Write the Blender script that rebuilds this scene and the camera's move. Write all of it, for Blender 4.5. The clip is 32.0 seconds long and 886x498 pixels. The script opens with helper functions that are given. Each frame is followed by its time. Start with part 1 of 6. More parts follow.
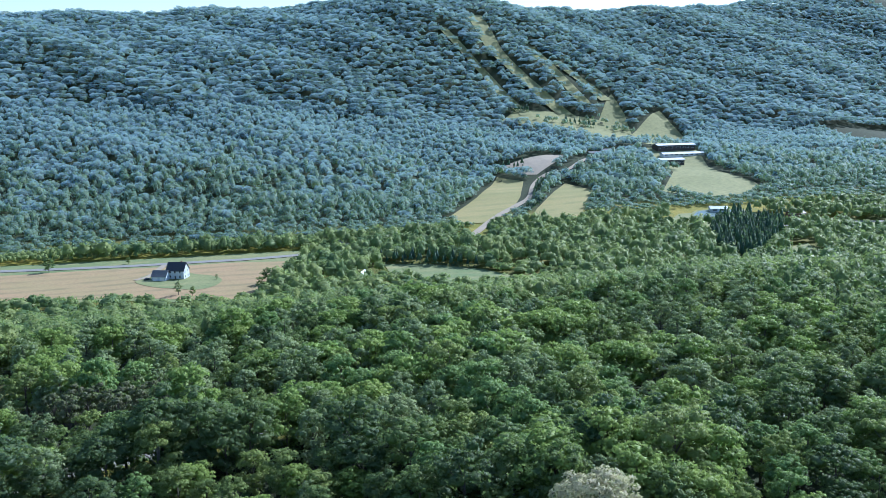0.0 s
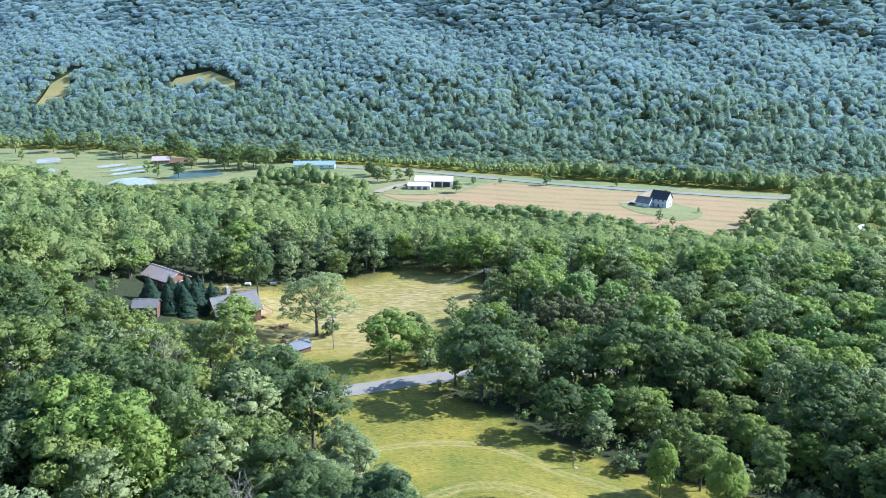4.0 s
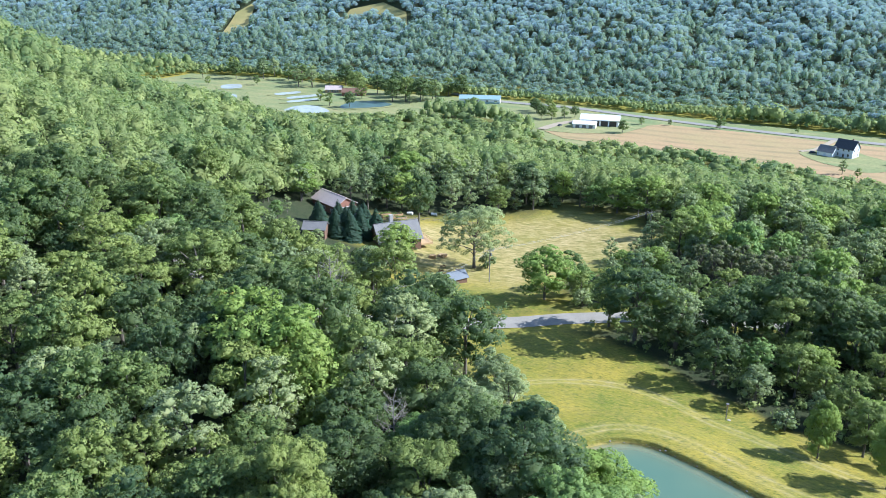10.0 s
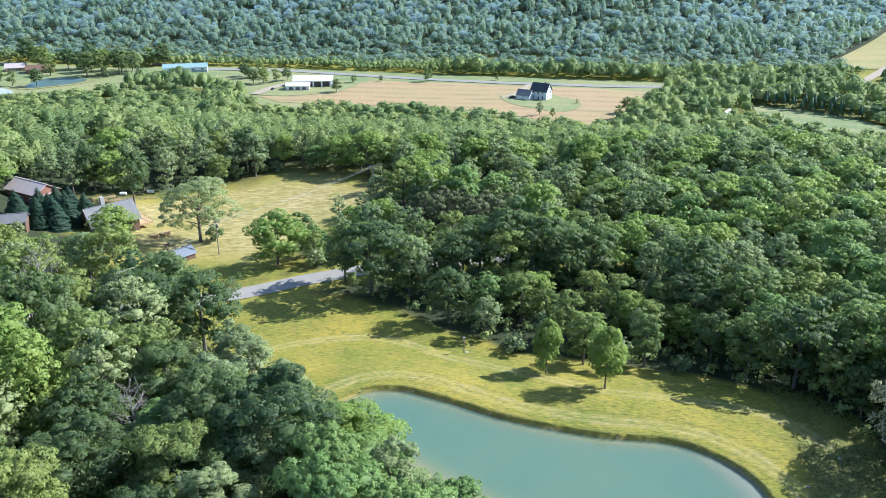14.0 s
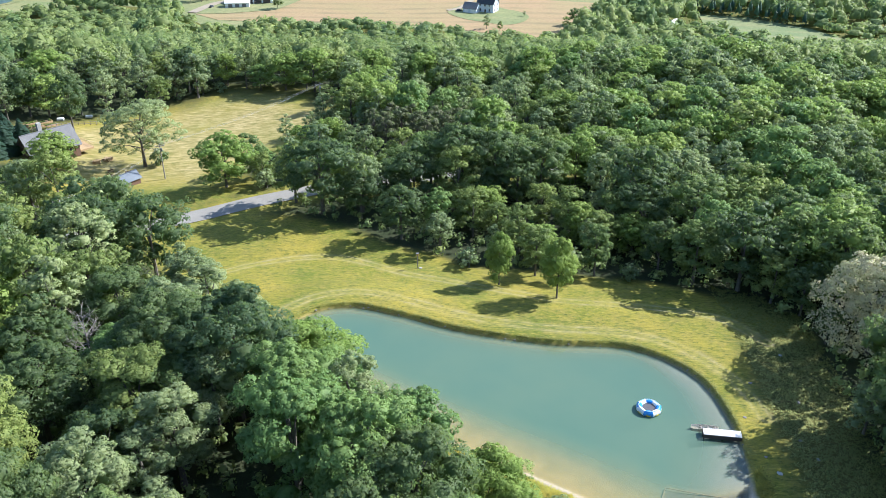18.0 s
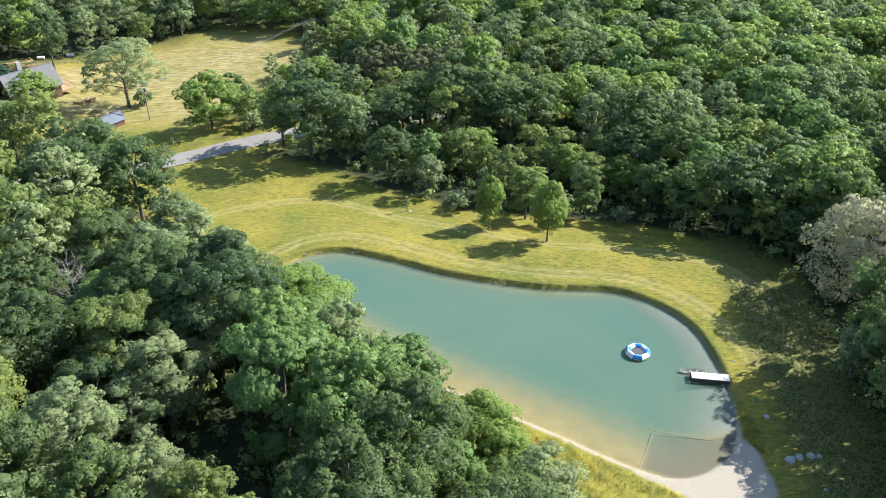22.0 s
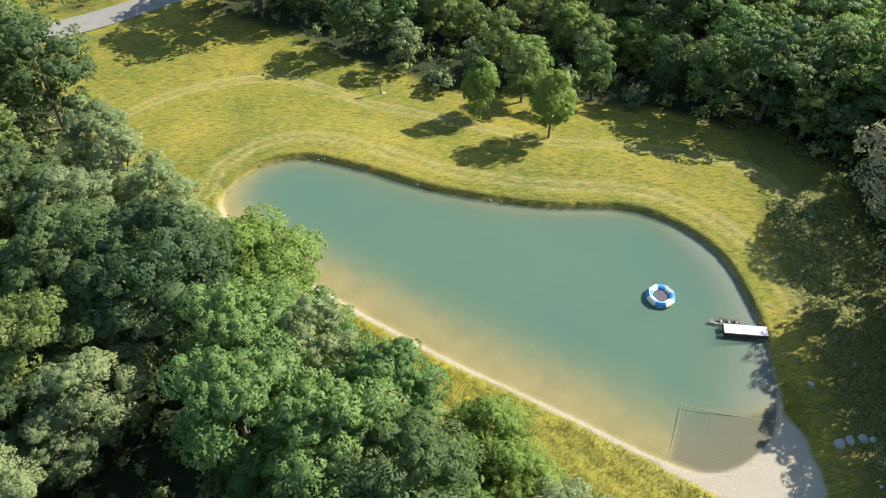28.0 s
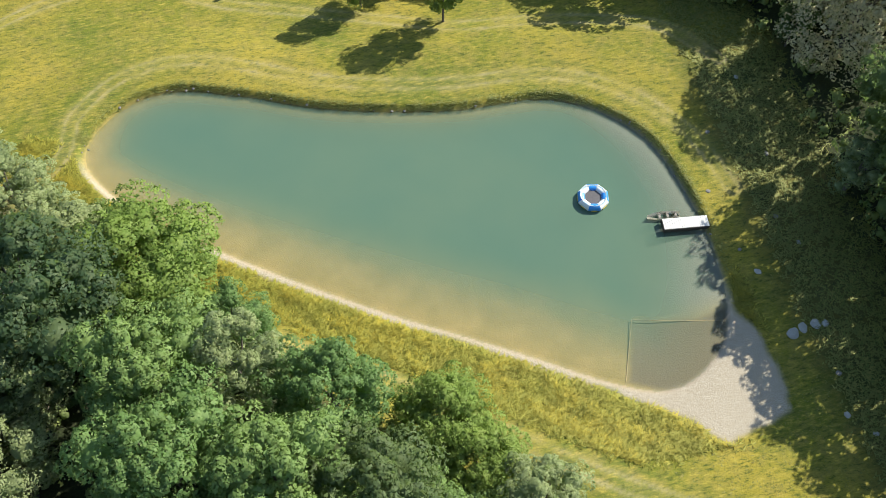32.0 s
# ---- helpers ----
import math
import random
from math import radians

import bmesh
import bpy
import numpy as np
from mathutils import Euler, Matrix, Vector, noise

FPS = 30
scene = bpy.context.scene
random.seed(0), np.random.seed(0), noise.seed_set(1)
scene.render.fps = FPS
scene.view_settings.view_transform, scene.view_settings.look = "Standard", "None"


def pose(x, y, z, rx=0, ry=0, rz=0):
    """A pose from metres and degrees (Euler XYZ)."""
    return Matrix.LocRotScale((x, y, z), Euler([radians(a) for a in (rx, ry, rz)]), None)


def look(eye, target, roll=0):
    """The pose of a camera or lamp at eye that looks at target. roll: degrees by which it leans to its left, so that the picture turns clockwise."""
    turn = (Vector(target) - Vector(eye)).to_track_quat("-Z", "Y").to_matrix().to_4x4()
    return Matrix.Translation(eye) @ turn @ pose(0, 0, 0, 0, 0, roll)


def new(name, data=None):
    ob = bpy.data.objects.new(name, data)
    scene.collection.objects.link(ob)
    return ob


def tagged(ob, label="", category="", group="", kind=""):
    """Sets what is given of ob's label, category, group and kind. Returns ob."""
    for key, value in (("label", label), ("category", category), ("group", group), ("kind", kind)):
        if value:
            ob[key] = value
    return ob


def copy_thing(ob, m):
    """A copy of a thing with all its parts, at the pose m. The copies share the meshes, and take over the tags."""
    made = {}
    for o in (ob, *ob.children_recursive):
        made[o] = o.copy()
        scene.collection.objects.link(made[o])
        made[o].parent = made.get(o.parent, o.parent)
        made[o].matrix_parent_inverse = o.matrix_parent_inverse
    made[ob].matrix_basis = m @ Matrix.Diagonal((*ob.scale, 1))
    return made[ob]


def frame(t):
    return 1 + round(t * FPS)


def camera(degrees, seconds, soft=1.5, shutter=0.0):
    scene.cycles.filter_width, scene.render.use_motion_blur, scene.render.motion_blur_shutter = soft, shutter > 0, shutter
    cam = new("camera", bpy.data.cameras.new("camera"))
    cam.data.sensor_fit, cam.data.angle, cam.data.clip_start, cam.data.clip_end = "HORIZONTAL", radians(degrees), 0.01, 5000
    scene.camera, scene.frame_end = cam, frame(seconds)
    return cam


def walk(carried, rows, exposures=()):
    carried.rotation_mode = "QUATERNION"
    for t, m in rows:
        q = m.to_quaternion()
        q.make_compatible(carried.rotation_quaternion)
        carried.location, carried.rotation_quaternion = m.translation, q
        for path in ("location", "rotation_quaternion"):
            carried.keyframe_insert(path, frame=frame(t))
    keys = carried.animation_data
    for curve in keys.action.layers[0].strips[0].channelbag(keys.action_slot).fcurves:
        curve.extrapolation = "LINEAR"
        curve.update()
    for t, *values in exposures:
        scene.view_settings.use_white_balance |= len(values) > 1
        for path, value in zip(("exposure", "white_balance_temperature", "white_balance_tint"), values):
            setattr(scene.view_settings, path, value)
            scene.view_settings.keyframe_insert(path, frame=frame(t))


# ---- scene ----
cam = camera(55.3, 32.0, 0.8)
PATH = [
    (0, (-26.813, -100.228, 82.885), (-26.215, -98.358, 82.505), -0.6),
    (0.5, (-27.392, -100.613, 83.201), (-26.954, -98.702, 82.804), -0.5),
    (1, (-27.695, -101.05, 83.529), (-27.435, -99.111, 83.112), -0.3),
    (1.5, (-27.756, -101.632, 83.937), (-27.656, -99.683, 83.499), -0.2),
    (2, (-27.857, -101.9, 84.463), (-27.852, -99.953, 84.006), -0.1),
    (2.5, (-27.924, -102.205, 84.853), (-28.05, -100.268, 84.375), -0.0),
    (3, (-28.016, -102.324, 84.967), (-28.268, -100.404, 84.468), 0.0),
    (3.5, (-28.162, -102.722, 84.982), (-28.542, -100.828, 84.462), 0.1),
    (5.5, (-28.185, -104.015, 85.563), (-28.947, -102.267, 84.96), 0.1),
    (6, (-28.319, -104.219, 85.493), (-29.191, -102.531, 84.87), 0.1),
    (6.5, (-28.285, -104.294, 85.56), (-29.27, -102.676, 84.917), 0.1),
    (7, (-28.304, -104.256, 85.505), (-29.347, -102.682, 84.847), 0.1),
    (7.5, (-28.251, -104.233, 85.353), (-29.297, -102.662, 84.69), 0.1),
    (8, (-28.346, -104.156, 85.207), (-29.396, -102.591, 84.538), 0.2),
    (8.5, (-28.362, -104.126, 85.041), (-29.417, -102.566, 84.369), 0.2),
    (9, (-28.272, -104.143, 85.104), (-29.24, -102.529, 84.428), 0.2),
    (9.5, (-28.178, -104.277, 85.083), (-28.997, -102.582, 84.407), 0.3),
    (10, (-28.139, -104.151, 84.871), (-28.96, -102.459, 84.19), 0.2),
    (10.5, (-28.139, -103.98, 84.559), (-28.882, -102.256, 83.868), 0.2),
    (11, (-28.045, -103.817, 84.351), (-28.663, -102.049, 83.65), 0.3),
    (11.5, (-27.958, -103.7, 84.006), (-28.532, -101.921, 83.296), 0.2),
    (12, (-27.988, -103.658, 83.886), (-28.561, -101.882, 83.166), 0.1),
    (12.5, (-27.949, -103.787, 83.872), (-28.505, -102.01, 83.14), 0.0),
    (13, (-27.887, -103.783, 83.819), (-28.338, -101.981, 83.079), 0.0),
    (13.5, (-27.762, -103.836, 83.788), (-28.101, -102.013, 83.037), -0.1),
    (14, (-27.692, -103.776, 83.719), (-27.906, -101.938, 82.96), -0.1),
    (14.5, (-27.531, -103.75, 83.599), (-27.657, -101.908, 82.831), -0.1),
    (16.5, (-27.424, -103.974, 83.448), (-27.534, -102.161, 82.611), -0.4),
    (17, (-27.541, -104.076, 83.617), (-27.645, -102.276, 82.75), -0.4),
    (17.5, (-27.54, -104.178, 83.646), (-27.64, -102.394, 82.746), -0.4),
    (18, (-27.629, -104.364, 83.267), (-27.724, -102.597, 82.335), -0.4),
    (18.5, (-27.636, -104.522, 83.184), (-27.725, -102.773, 82.217), -0.4),
    (19, (-27.695, -104.672, 83.2), (-27.78, -102.945, 82.196), -0.3),
    (19.5, (-27.751, -104.799, 83.222), (-27.832, -103.087, 82.19), -0.3),
    (20, (-27.626, -104.844, 83.221), (-27.706, -103.141, 82.175), -0.4),
    (20.5, (-27.613, -104.84, 83.363), (-27.691, -103.143, 82.307), -0.4),
    (21, (-27.632, -104.787, 83.354), (-27.707, -103.091, 82.297), -0.4),
    (21.5, (-27.472, -104.528, 83.358), (-27.545, -102.834, 82.296), -0.4),
    (22, (-27.532, -102.705, 83.5), (-27.602, -101.01, 82.442), -0.2),
    (22.5, (-27.45, -100.149, 83.615), (-27.52, -98.453, 82.558), -0.1),
    (23, (-27.487, -97.233, 83.841), (-27.544, -95.537, 82.783), 0.0),
    (23.5, (-27.546, -94.335, 83.964), (-27.583, -92.643, 82.9), 0.1),
    (24, (-27.658, -91.692, 84.166), (-27.698, -90.024, 83.063), 0.1),
    (24.5, (-27.766, -89.02, 84.38), (-27.808, -87.384, 83.23), 0.1),
    (25, (-27.916, -86.416, 84.52), (-27.96, -84.812, 83.326), 0.1),
    (25.5, (-28.121, -83.76, 84.829), (-28.168, -82.191, 83.589), 0.0),
    (27.5, (-30.728, -72.918, 86.611), (-30.76, -71.514, 85.186), 0.3),
    (28, (-31.062, -70.338, 86.752), (-31.052, -68.977, 85.287), 0.3),
    (28.5, (-31.329, -67.725, 86.847), (-31.285, -66.408, 85.343), 0.4),
    (29, (-31.547, -65.265, 86.939), (-31.501, -63.99, 85.398), 0.3),
    (29.5, (-31.761, -62.861, 87.011), (-31.713, -61.631, 85.435), 0.4),
    (30, (-31.767, -60.521, 86.949), (-31.706, -59.334, 85.341), 0.3),
    (30.5, (-31.679, -58.134, 86.923), (-31.587, -56.996, 85.28), 0.1),
    (31, (-31.618, -55.886, 87.06), (-31.48, -54.8, 85.386), 0.1),
    (31.5, (-31.487, -53.481, 87.197), (-31.315, -52.449, 85.493), -0.1),
    (32, (-31.306, -51.258, 87.269), (-31.104, -50.277, 85.538), -0.1),
]
EXPOSURES = [(0, 0.74, 4850, 10), (1.5, 1.04, 5000, 10), (3, 1.18, 5100, 10), (8, 1.22, 5250, 10), (14, 1.25, 5350, 10), (20, 1.23, 5650, 10), (25, 1.16, 6050, 8), (32, 0.88, 6350, 5)]
walk(cam, [(t, look(eye, target, roll)) for t, eye, target, roll in PATH], EXPOSURES)

# ---- world and sun ----
SUN_AZ, SUN_EL = 65.0, 37.0      # degrees; azimuth from +y towards +x
world = bpy.data.worlds.new("world")
scene.world = world
world.use_nodes = True
wn = world.node_tree.nodes
sky = wn.new("ShaderNodeTexSky")
sky.sky_type, sky.sun_disc = "NISHITA", False
sky.sun_elevation, sky.sun_rotation = radians(SUN_EL), radians(SUN_AZ)
sky.air_density, sky.dust_density, sky.altitude = 1.3, 0.8, 300
world.node_tree.links.new(sky.outputs[0], wn["Background"].inputs[0])
wn["Background"].inputs[1].default_value = 0.10
sun = new("sun", bpy.data.lights.new("sun", "SUN"))
sun.data.energy, sun.data.angle, sun.data.color = 4.8, radians(0.5), (1.0, 0.93, 0.80)
sun_dir = Vector((math.sin(radians(SUN_AZ)) * math.cos(radians(SUN_EL)), math.cos(radians(SUN_AZ)) * math.cos(radians(SUN_EL)), math.sin(radians(SUN_EL))))
sun.matrix_world = look(sun_dir * 500, (0, 0, 0))

# ---- materials ----


def material(name, build):
    m = bpy.data.materials.new(name)
    m.use_nodes = True
    nt = m.node_tree
    bsdf = nt.nodes["Principled BSDF"]
    build(nt, bsdf)
    return m


def N(nt, kind, **values):
    n = nt.nodes.new("ShaderNode" + kind)
    for key, value in values.items():
        if key in n.inputs:
            n.inputs[key].default_value = value
    return n


def noise_fac(nt, scale, detail=4.0, rough=0.6, where=None):
    n = N(nt, "TexNoise", Scale=scale, Detail=detail, Roughness=rough)
    co = where
    if co is None:
        co = N(nt, "NewGeometry").outputs["Position"]
    nt.links.new(co, n.inputs["Vector"])
    return n.outputs["Fac"]


def mix(nt, fac, a, b, blend="MIX"):
    m = nt.nodes.new("ShaderNodeMix")
    m.data_type, m.blend_type = "RGBA", blend
    for sock, v in ((m.inputs[0], fac), (m.inputs[6], a), (m.inputs[7], b)):
        if isinstance(v, (int, float)):
            sock.default_value = v
        elif isinstance(v, tuple):
            sock.default_value = (*v[:3], 1)
        else:
            nt.links.new(v, sock)
    return m.outputs[2]


def ramp(nt, fac, lo, hi):
    m = nt.nodes.new("ShaderNodeMapRange")
    m.inputs["From Min"].default_value, m.inputs["From Max"].default_value = lo, hi
    nt.links.new(fac, m.inputs["Value"])
    return m.outputs["Result"]


def bump(nt, bsdf, fac, strength, distance):
    b = N(nt, "Bump", Strength=strength, Distance=distance)
    nt.links.new(fac, b.inputs["Height"])
    nt.links.new(b.outputs[0], bsdf.inputs["Normal"])


def plain(name, a, b, rough=0.8, scale=2.0, grain=25.0, metal=0.0, depth=0.02):
    def build(nt, bsdf):
        c = mix(nt, ramp(nt, noise_fac(nt, scale), 0.3, 0.7), a, b)
        fine = noise_fac(nt, grain, 3)
        c = mix(nt, ramp(nt, fine, 0.35, 0.8), c, tuple(v * 0.72 for v in a))
        nt.links.new(c, bsdf.inputs["Base Color"])
        bsdf.inputs["Roughness"].default_value, bsdf.inputs["Metallic"].default_value = rough, metal
        bump(nt, bsdf, fine, 0.4, depth)
    return material(name, build)


def leaf_material(name, a, b, c, by="object", thin=0.42, bloom=0.0, clumps=0.8, gloss=0.18, relief=0.25, airy=0.0):
    """Leaves: colour varies from tree to tree and from leaf to leaf; some light shines through them and some between them."""
    def build(nt, bsdf):
        if by == "object":
            tree = N(nt, "ObjectInfo").outputs["Random"]
        else:
            at = N(nt, "Attribute")
            at.attribute_name = "tint"
            tree = at.outputs["Fac"]
        leaf = N(nt, "NewGeometry").outputs["Random Per Island"]
        col = mix(nt, tree, a, b)
        col = mix(nt, ramp(nt, leaf, 0.3, 2.2), col, c)
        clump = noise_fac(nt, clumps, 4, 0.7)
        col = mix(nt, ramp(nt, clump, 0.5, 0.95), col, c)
        # Noise darkens random patches, painting in shaded gaps between leaf clumps.
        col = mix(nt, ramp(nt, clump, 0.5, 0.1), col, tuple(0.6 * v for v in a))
        bump(nt, bsdf, noise_fac(nt, 4.0 * clumps, 3, 0.7), relief, 0.25 / clumps)
        nt.links.new(col, bsdf.inputs["Base Color"])
        bsdf.inputs["Roughness"].default_value = 0.5
        bsdf.inputs["Specular IOR Level"].default_value = gloss
        # Blue-tinted sheen stands in for haze, strongest on the mountain woods.
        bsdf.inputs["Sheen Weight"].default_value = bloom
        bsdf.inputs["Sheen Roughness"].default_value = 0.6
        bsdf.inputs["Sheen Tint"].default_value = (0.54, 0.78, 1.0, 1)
        t = N(nt, "BsdfTranslucent")
        nt.links.new(mix(nt, 0.5, col, (0.33, 0.48, 0.12)), t.inputs["Color"])
        ms = N(nt, "MixShader", Fac=thin)
        nt.links.new(bsdf.outputs[0], ms.inputs[1])
        nt.links.new(t.outputs[0], ms.inputs[2])
        if airy:
            gaps = N(nt, "MixShader", Fac=airy)
            nt.links.new(ms.outputs[0], gaps.inputs[1])
            nt.links.new(N(nt, "BsdfTransparent").outputs[0], gaps.inputs[2])
            ms = gaps
        nt.links.new(ms.outputs[0], nt.nodes["Material Output"].inputs["Surface"])
    return material(name, build)


M_BARK = plain("bark", (0.10, 0.085, 0.07), (0.17, 0.15, 0.125), 0.9, 1.5, 12)
M_GREYWOOD = plain("weathered_wood", (0.24, 0.21, 0.19), (0.33, 0.30, 0.27), 0.9, 1.5, 12)
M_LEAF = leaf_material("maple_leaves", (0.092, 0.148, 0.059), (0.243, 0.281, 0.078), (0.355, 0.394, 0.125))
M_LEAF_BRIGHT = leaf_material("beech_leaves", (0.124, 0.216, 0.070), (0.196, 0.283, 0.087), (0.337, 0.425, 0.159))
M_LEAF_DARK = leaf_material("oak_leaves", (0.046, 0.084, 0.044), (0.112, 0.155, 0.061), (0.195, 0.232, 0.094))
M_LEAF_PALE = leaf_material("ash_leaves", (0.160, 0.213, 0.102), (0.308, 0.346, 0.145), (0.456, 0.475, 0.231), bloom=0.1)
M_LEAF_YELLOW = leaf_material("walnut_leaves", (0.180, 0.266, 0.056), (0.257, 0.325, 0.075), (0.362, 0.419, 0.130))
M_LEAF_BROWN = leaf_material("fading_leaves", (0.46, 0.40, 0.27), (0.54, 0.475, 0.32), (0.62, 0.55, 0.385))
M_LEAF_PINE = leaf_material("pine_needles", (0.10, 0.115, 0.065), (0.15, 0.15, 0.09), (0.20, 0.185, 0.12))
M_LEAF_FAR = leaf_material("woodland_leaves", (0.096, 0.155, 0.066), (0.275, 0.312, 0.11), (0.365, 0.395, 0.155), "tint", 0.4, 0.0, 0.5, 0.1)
# Far slopes: haze is put into the bluish base colours and the sheen.
M_LEAF_MOUNTAIN_HAZE = leaf_material("hazed_mountain_leaves", (0.145, 0.22, 0.235), (0.23, 0.305, 0.315), (0.30, 0.36, 0.36), "tint", 0.5, 1.0, 0.2, 0.08, 0.1, airy=0.5)
M_LEAF_SLOPE_HAZE = leaf_material("hazed_slope_leaves", (0.085, 0.145, 0.10), (0.18, 0.235, 0.15), (0.25, 0.305, 0.19), "tint", 0.4, 0.45, 0.3, relief=0.15, airy=0.4)
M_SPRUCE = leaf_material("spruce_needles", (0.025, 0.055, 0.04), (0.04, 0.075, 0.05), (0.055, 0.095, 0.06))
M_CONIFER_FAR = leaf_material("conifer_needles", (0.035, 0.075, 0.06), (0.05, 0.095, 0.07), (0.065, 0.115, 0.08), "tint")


def grass_material(name, a, b):
    def build(nt, bsdf):
        leaf = N(nt, "NewGeometry").outputs["Random Per Island"]
        c = mix(nt, leaf, a, b)
        c = mix(nt, ramp(nt, noise_fac(nt, 0.35, 3), 0.4, 0.7), c, tuple(0.5 * (u + v) * 0.8 for u, v in zip(a, b)))
        nt.links.new(c, bsdf.inputs["Base Color"])
        bsdf.inputs["Roughness"].default_value = 0.7
        t = N(nt, "BsdfTranslucent")
        nt.links.new(c, t.inputs["Color"])
        ms = N(nt, "MixShader", Fac=0.3)
        nt.links.new(bsdf.outputs[0], ms.inputs[1])
        nt.links.new(t.outputs[0], ms.inputs[2])
        nt.links.new(ms.outputs[0], nt.nodes["Material Output"].inputs["Surface"])
    return material(name, build)


M_WEED = grass_material("bank_weeds", (0.13, 0.165, 0.032), (0.32, 0.30, 0.075))
M_STRAW = grass_material("meadow_grass", (0.12, 0.145, 0.024), (0.235, 0.20, 0.045))
M_GOLD = grass_material("goldenrod", (0.23, 0.245, 0.032), (0.43, 0.375, 0.05))
M_FLOWER = grass_material("goldenrod_flowers", (0.40, 0.335, 0.03), (0.54, 0.43, 0.05))


def ground_build(nt, bsdf):
    at = N(nt, "Attribute")
    at.attribute_name = "cover"
    sep = N(nt, "SeparateColor")
    nt.links.new(at.outputs["Color"], sep.inputs[0])
    sw = N(nt, "Attribute")
    sw.attribute_name = "swim"
    big, mid, fine = noise_fac(nt, 0.06, 4), noise_fac(nt, 0.5, 5), noise_fac(nt, 4.0, 5, 0.7)
    grass = mix(nt, ramp(nt, big, 0.38, 0.62), (0.135, 0.152, 0.018), (0.30, 0.237, 0.036))
    grass = mix(nt, ramp(nt, mid, 0.45, 0.72), grass, (0.235, 0.192, 0.046))
    grass = mix(nt, at.outputs["Alpha"], grass, (0.105, 0.125, 0.03))
    grass = mix(nt, ramp(nt, fine, 0.5, 0.85), grass, (0.095, 0.12, 0.026))
    streak = N(nt, "Mapping", Rotation=(0, 0, -0.3), Scale=(0.55, 1.6, 1.0))
    nt.links.new(N(nt, "NewGeometry").outputs["Position"], streak.inputs["Vector"])
    tussock = noise_fac(nt, 1.5, 7, 0.8, streak.outputs["Vector"])
    grass = mix(nt, ramp(nt, tussock, 0.52, 0.62), grass, (0.076, 0.092, 0.018))
    grass = mix(nt, ramp(nt, tussock, 0.48, 0.36), grass, (0.325, 0.262, 0.052))
    hay = N(nt, "Attribute")
    hay.attribute_name = "hay"
    swath = N(nt, "Mapping", Rotation=(0, 0, 0.5), Scale=(0.28, 0.8, 1.0))
    nt.links.new(N(nt, "NewGeometry").outputs["Position"], swath.inputs["Vector"])
    rows = noise_fac(nt, 1.0, 4, 0.7, swath.outputs["Vector"])
    dry = mix(nt, ramp(nt, mid, 0.3, 0.7), (0.24, 0.195, 0.068), (0.32, 0.255, 0.105))
    dry = mix(nt, ramp(nt, rows, 0.5, 0.66), dry, (0.43, 0.345, 0.17))
    dry = mix(nt, ramp(nt, rows, 0.48, 0.34), dry, (0.15, 0.145, 0.045))
    grass = mix(nt, hay.outputs["Fac"], grass, dry)
    # Floor tones are set extra dark to deepen the shade painted east of the pond.
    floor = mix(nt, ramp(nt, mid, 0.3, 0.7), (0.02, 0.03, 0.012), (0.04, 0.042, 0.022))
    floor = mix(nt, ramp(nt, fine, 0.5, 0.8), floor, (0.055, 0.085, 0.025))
    pebbles = N(nt, "TexVoronoi", Scale=8.0)
    nt.links.new(N(nt, "NewGeometry").outputs["Position"], pebbles.inputs["Vector"])
    sand = mix(nt, ramp(nt, pebbles.outputs["Distance"], 0.1, 0.7), (0.47, 0.415, 0.34), (0.32, 0.27, 0.205))
    worn = mix(nt, ramp(nt, mid, 0.35, 0.65), (0.34, 0.285, 0.14), (0.46, 0.38, 0.24))
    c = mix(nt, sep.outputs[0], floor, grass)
    c = mix(nt, sep.outputs[2], c, worn)
    c = mix(nt, sep.outputs[1], c, sand)
    # the bed of the pond, by how deep it lies
    xyz = N(nt, "SeparateXYZ")
    nt.links.new(N(nt, "NewGeometry").outputs["Position"], xyz.inputs[0])
    wob = nt.nodes.new("ShaderNodeMath")
    wob.operation = "MULTIPLY_ADD"
    nt.links.new(noise_fac(nt, 0.22, 4), wob.inputs[0])
    wob.inputs[1].default_value = 0.45
    nt.links.new(xyz.outputs["Z"], wob.inputs[2])
    silt = mix(nt, ramp(nt, noise_fac(nt, 0.1, 3), 0.3, 0.7), (0.062, 0.135, 0.098), (0.080, 0.152, 0.105))
    bed = mix(nt, ramp(nt, noise_fac(nt, 0.3, 4), 0.3, 0.75), (0.37, 0.265, 0.12), (0.28, 0.21, 0.09))
    bed = mix(nt, sw.outputs["Fac"], bed, (0.185, 0.145, 0.10))
    grit = N(nt, "Attribute")
    grit.attribute_name = "grit"
    bed = mix(nt, grit.outputs["Fac"], bed, (0.27, 0.245, 0.215))
    bed = mix(nt, ramp(nt, wob.outputs[0], -0.15, -1.4), bed, silt)
    wet = N(nt, "Attribute")
    wet.attribute_name = "bed"
    c = mix(nt, wet.outputs["Fac"], c, bed)
    nt.links.new(c, bsdf.inputs["Base Color"])
    bsdf.inputs["Roughness"].default_value = 0.95
    bsdf.inputs["Specular IOR Level"].default_value = 0.2
    bump(nt, bsdf, fine, 0.32, 0.2)


M_GROUND = material("ground", ground_build)


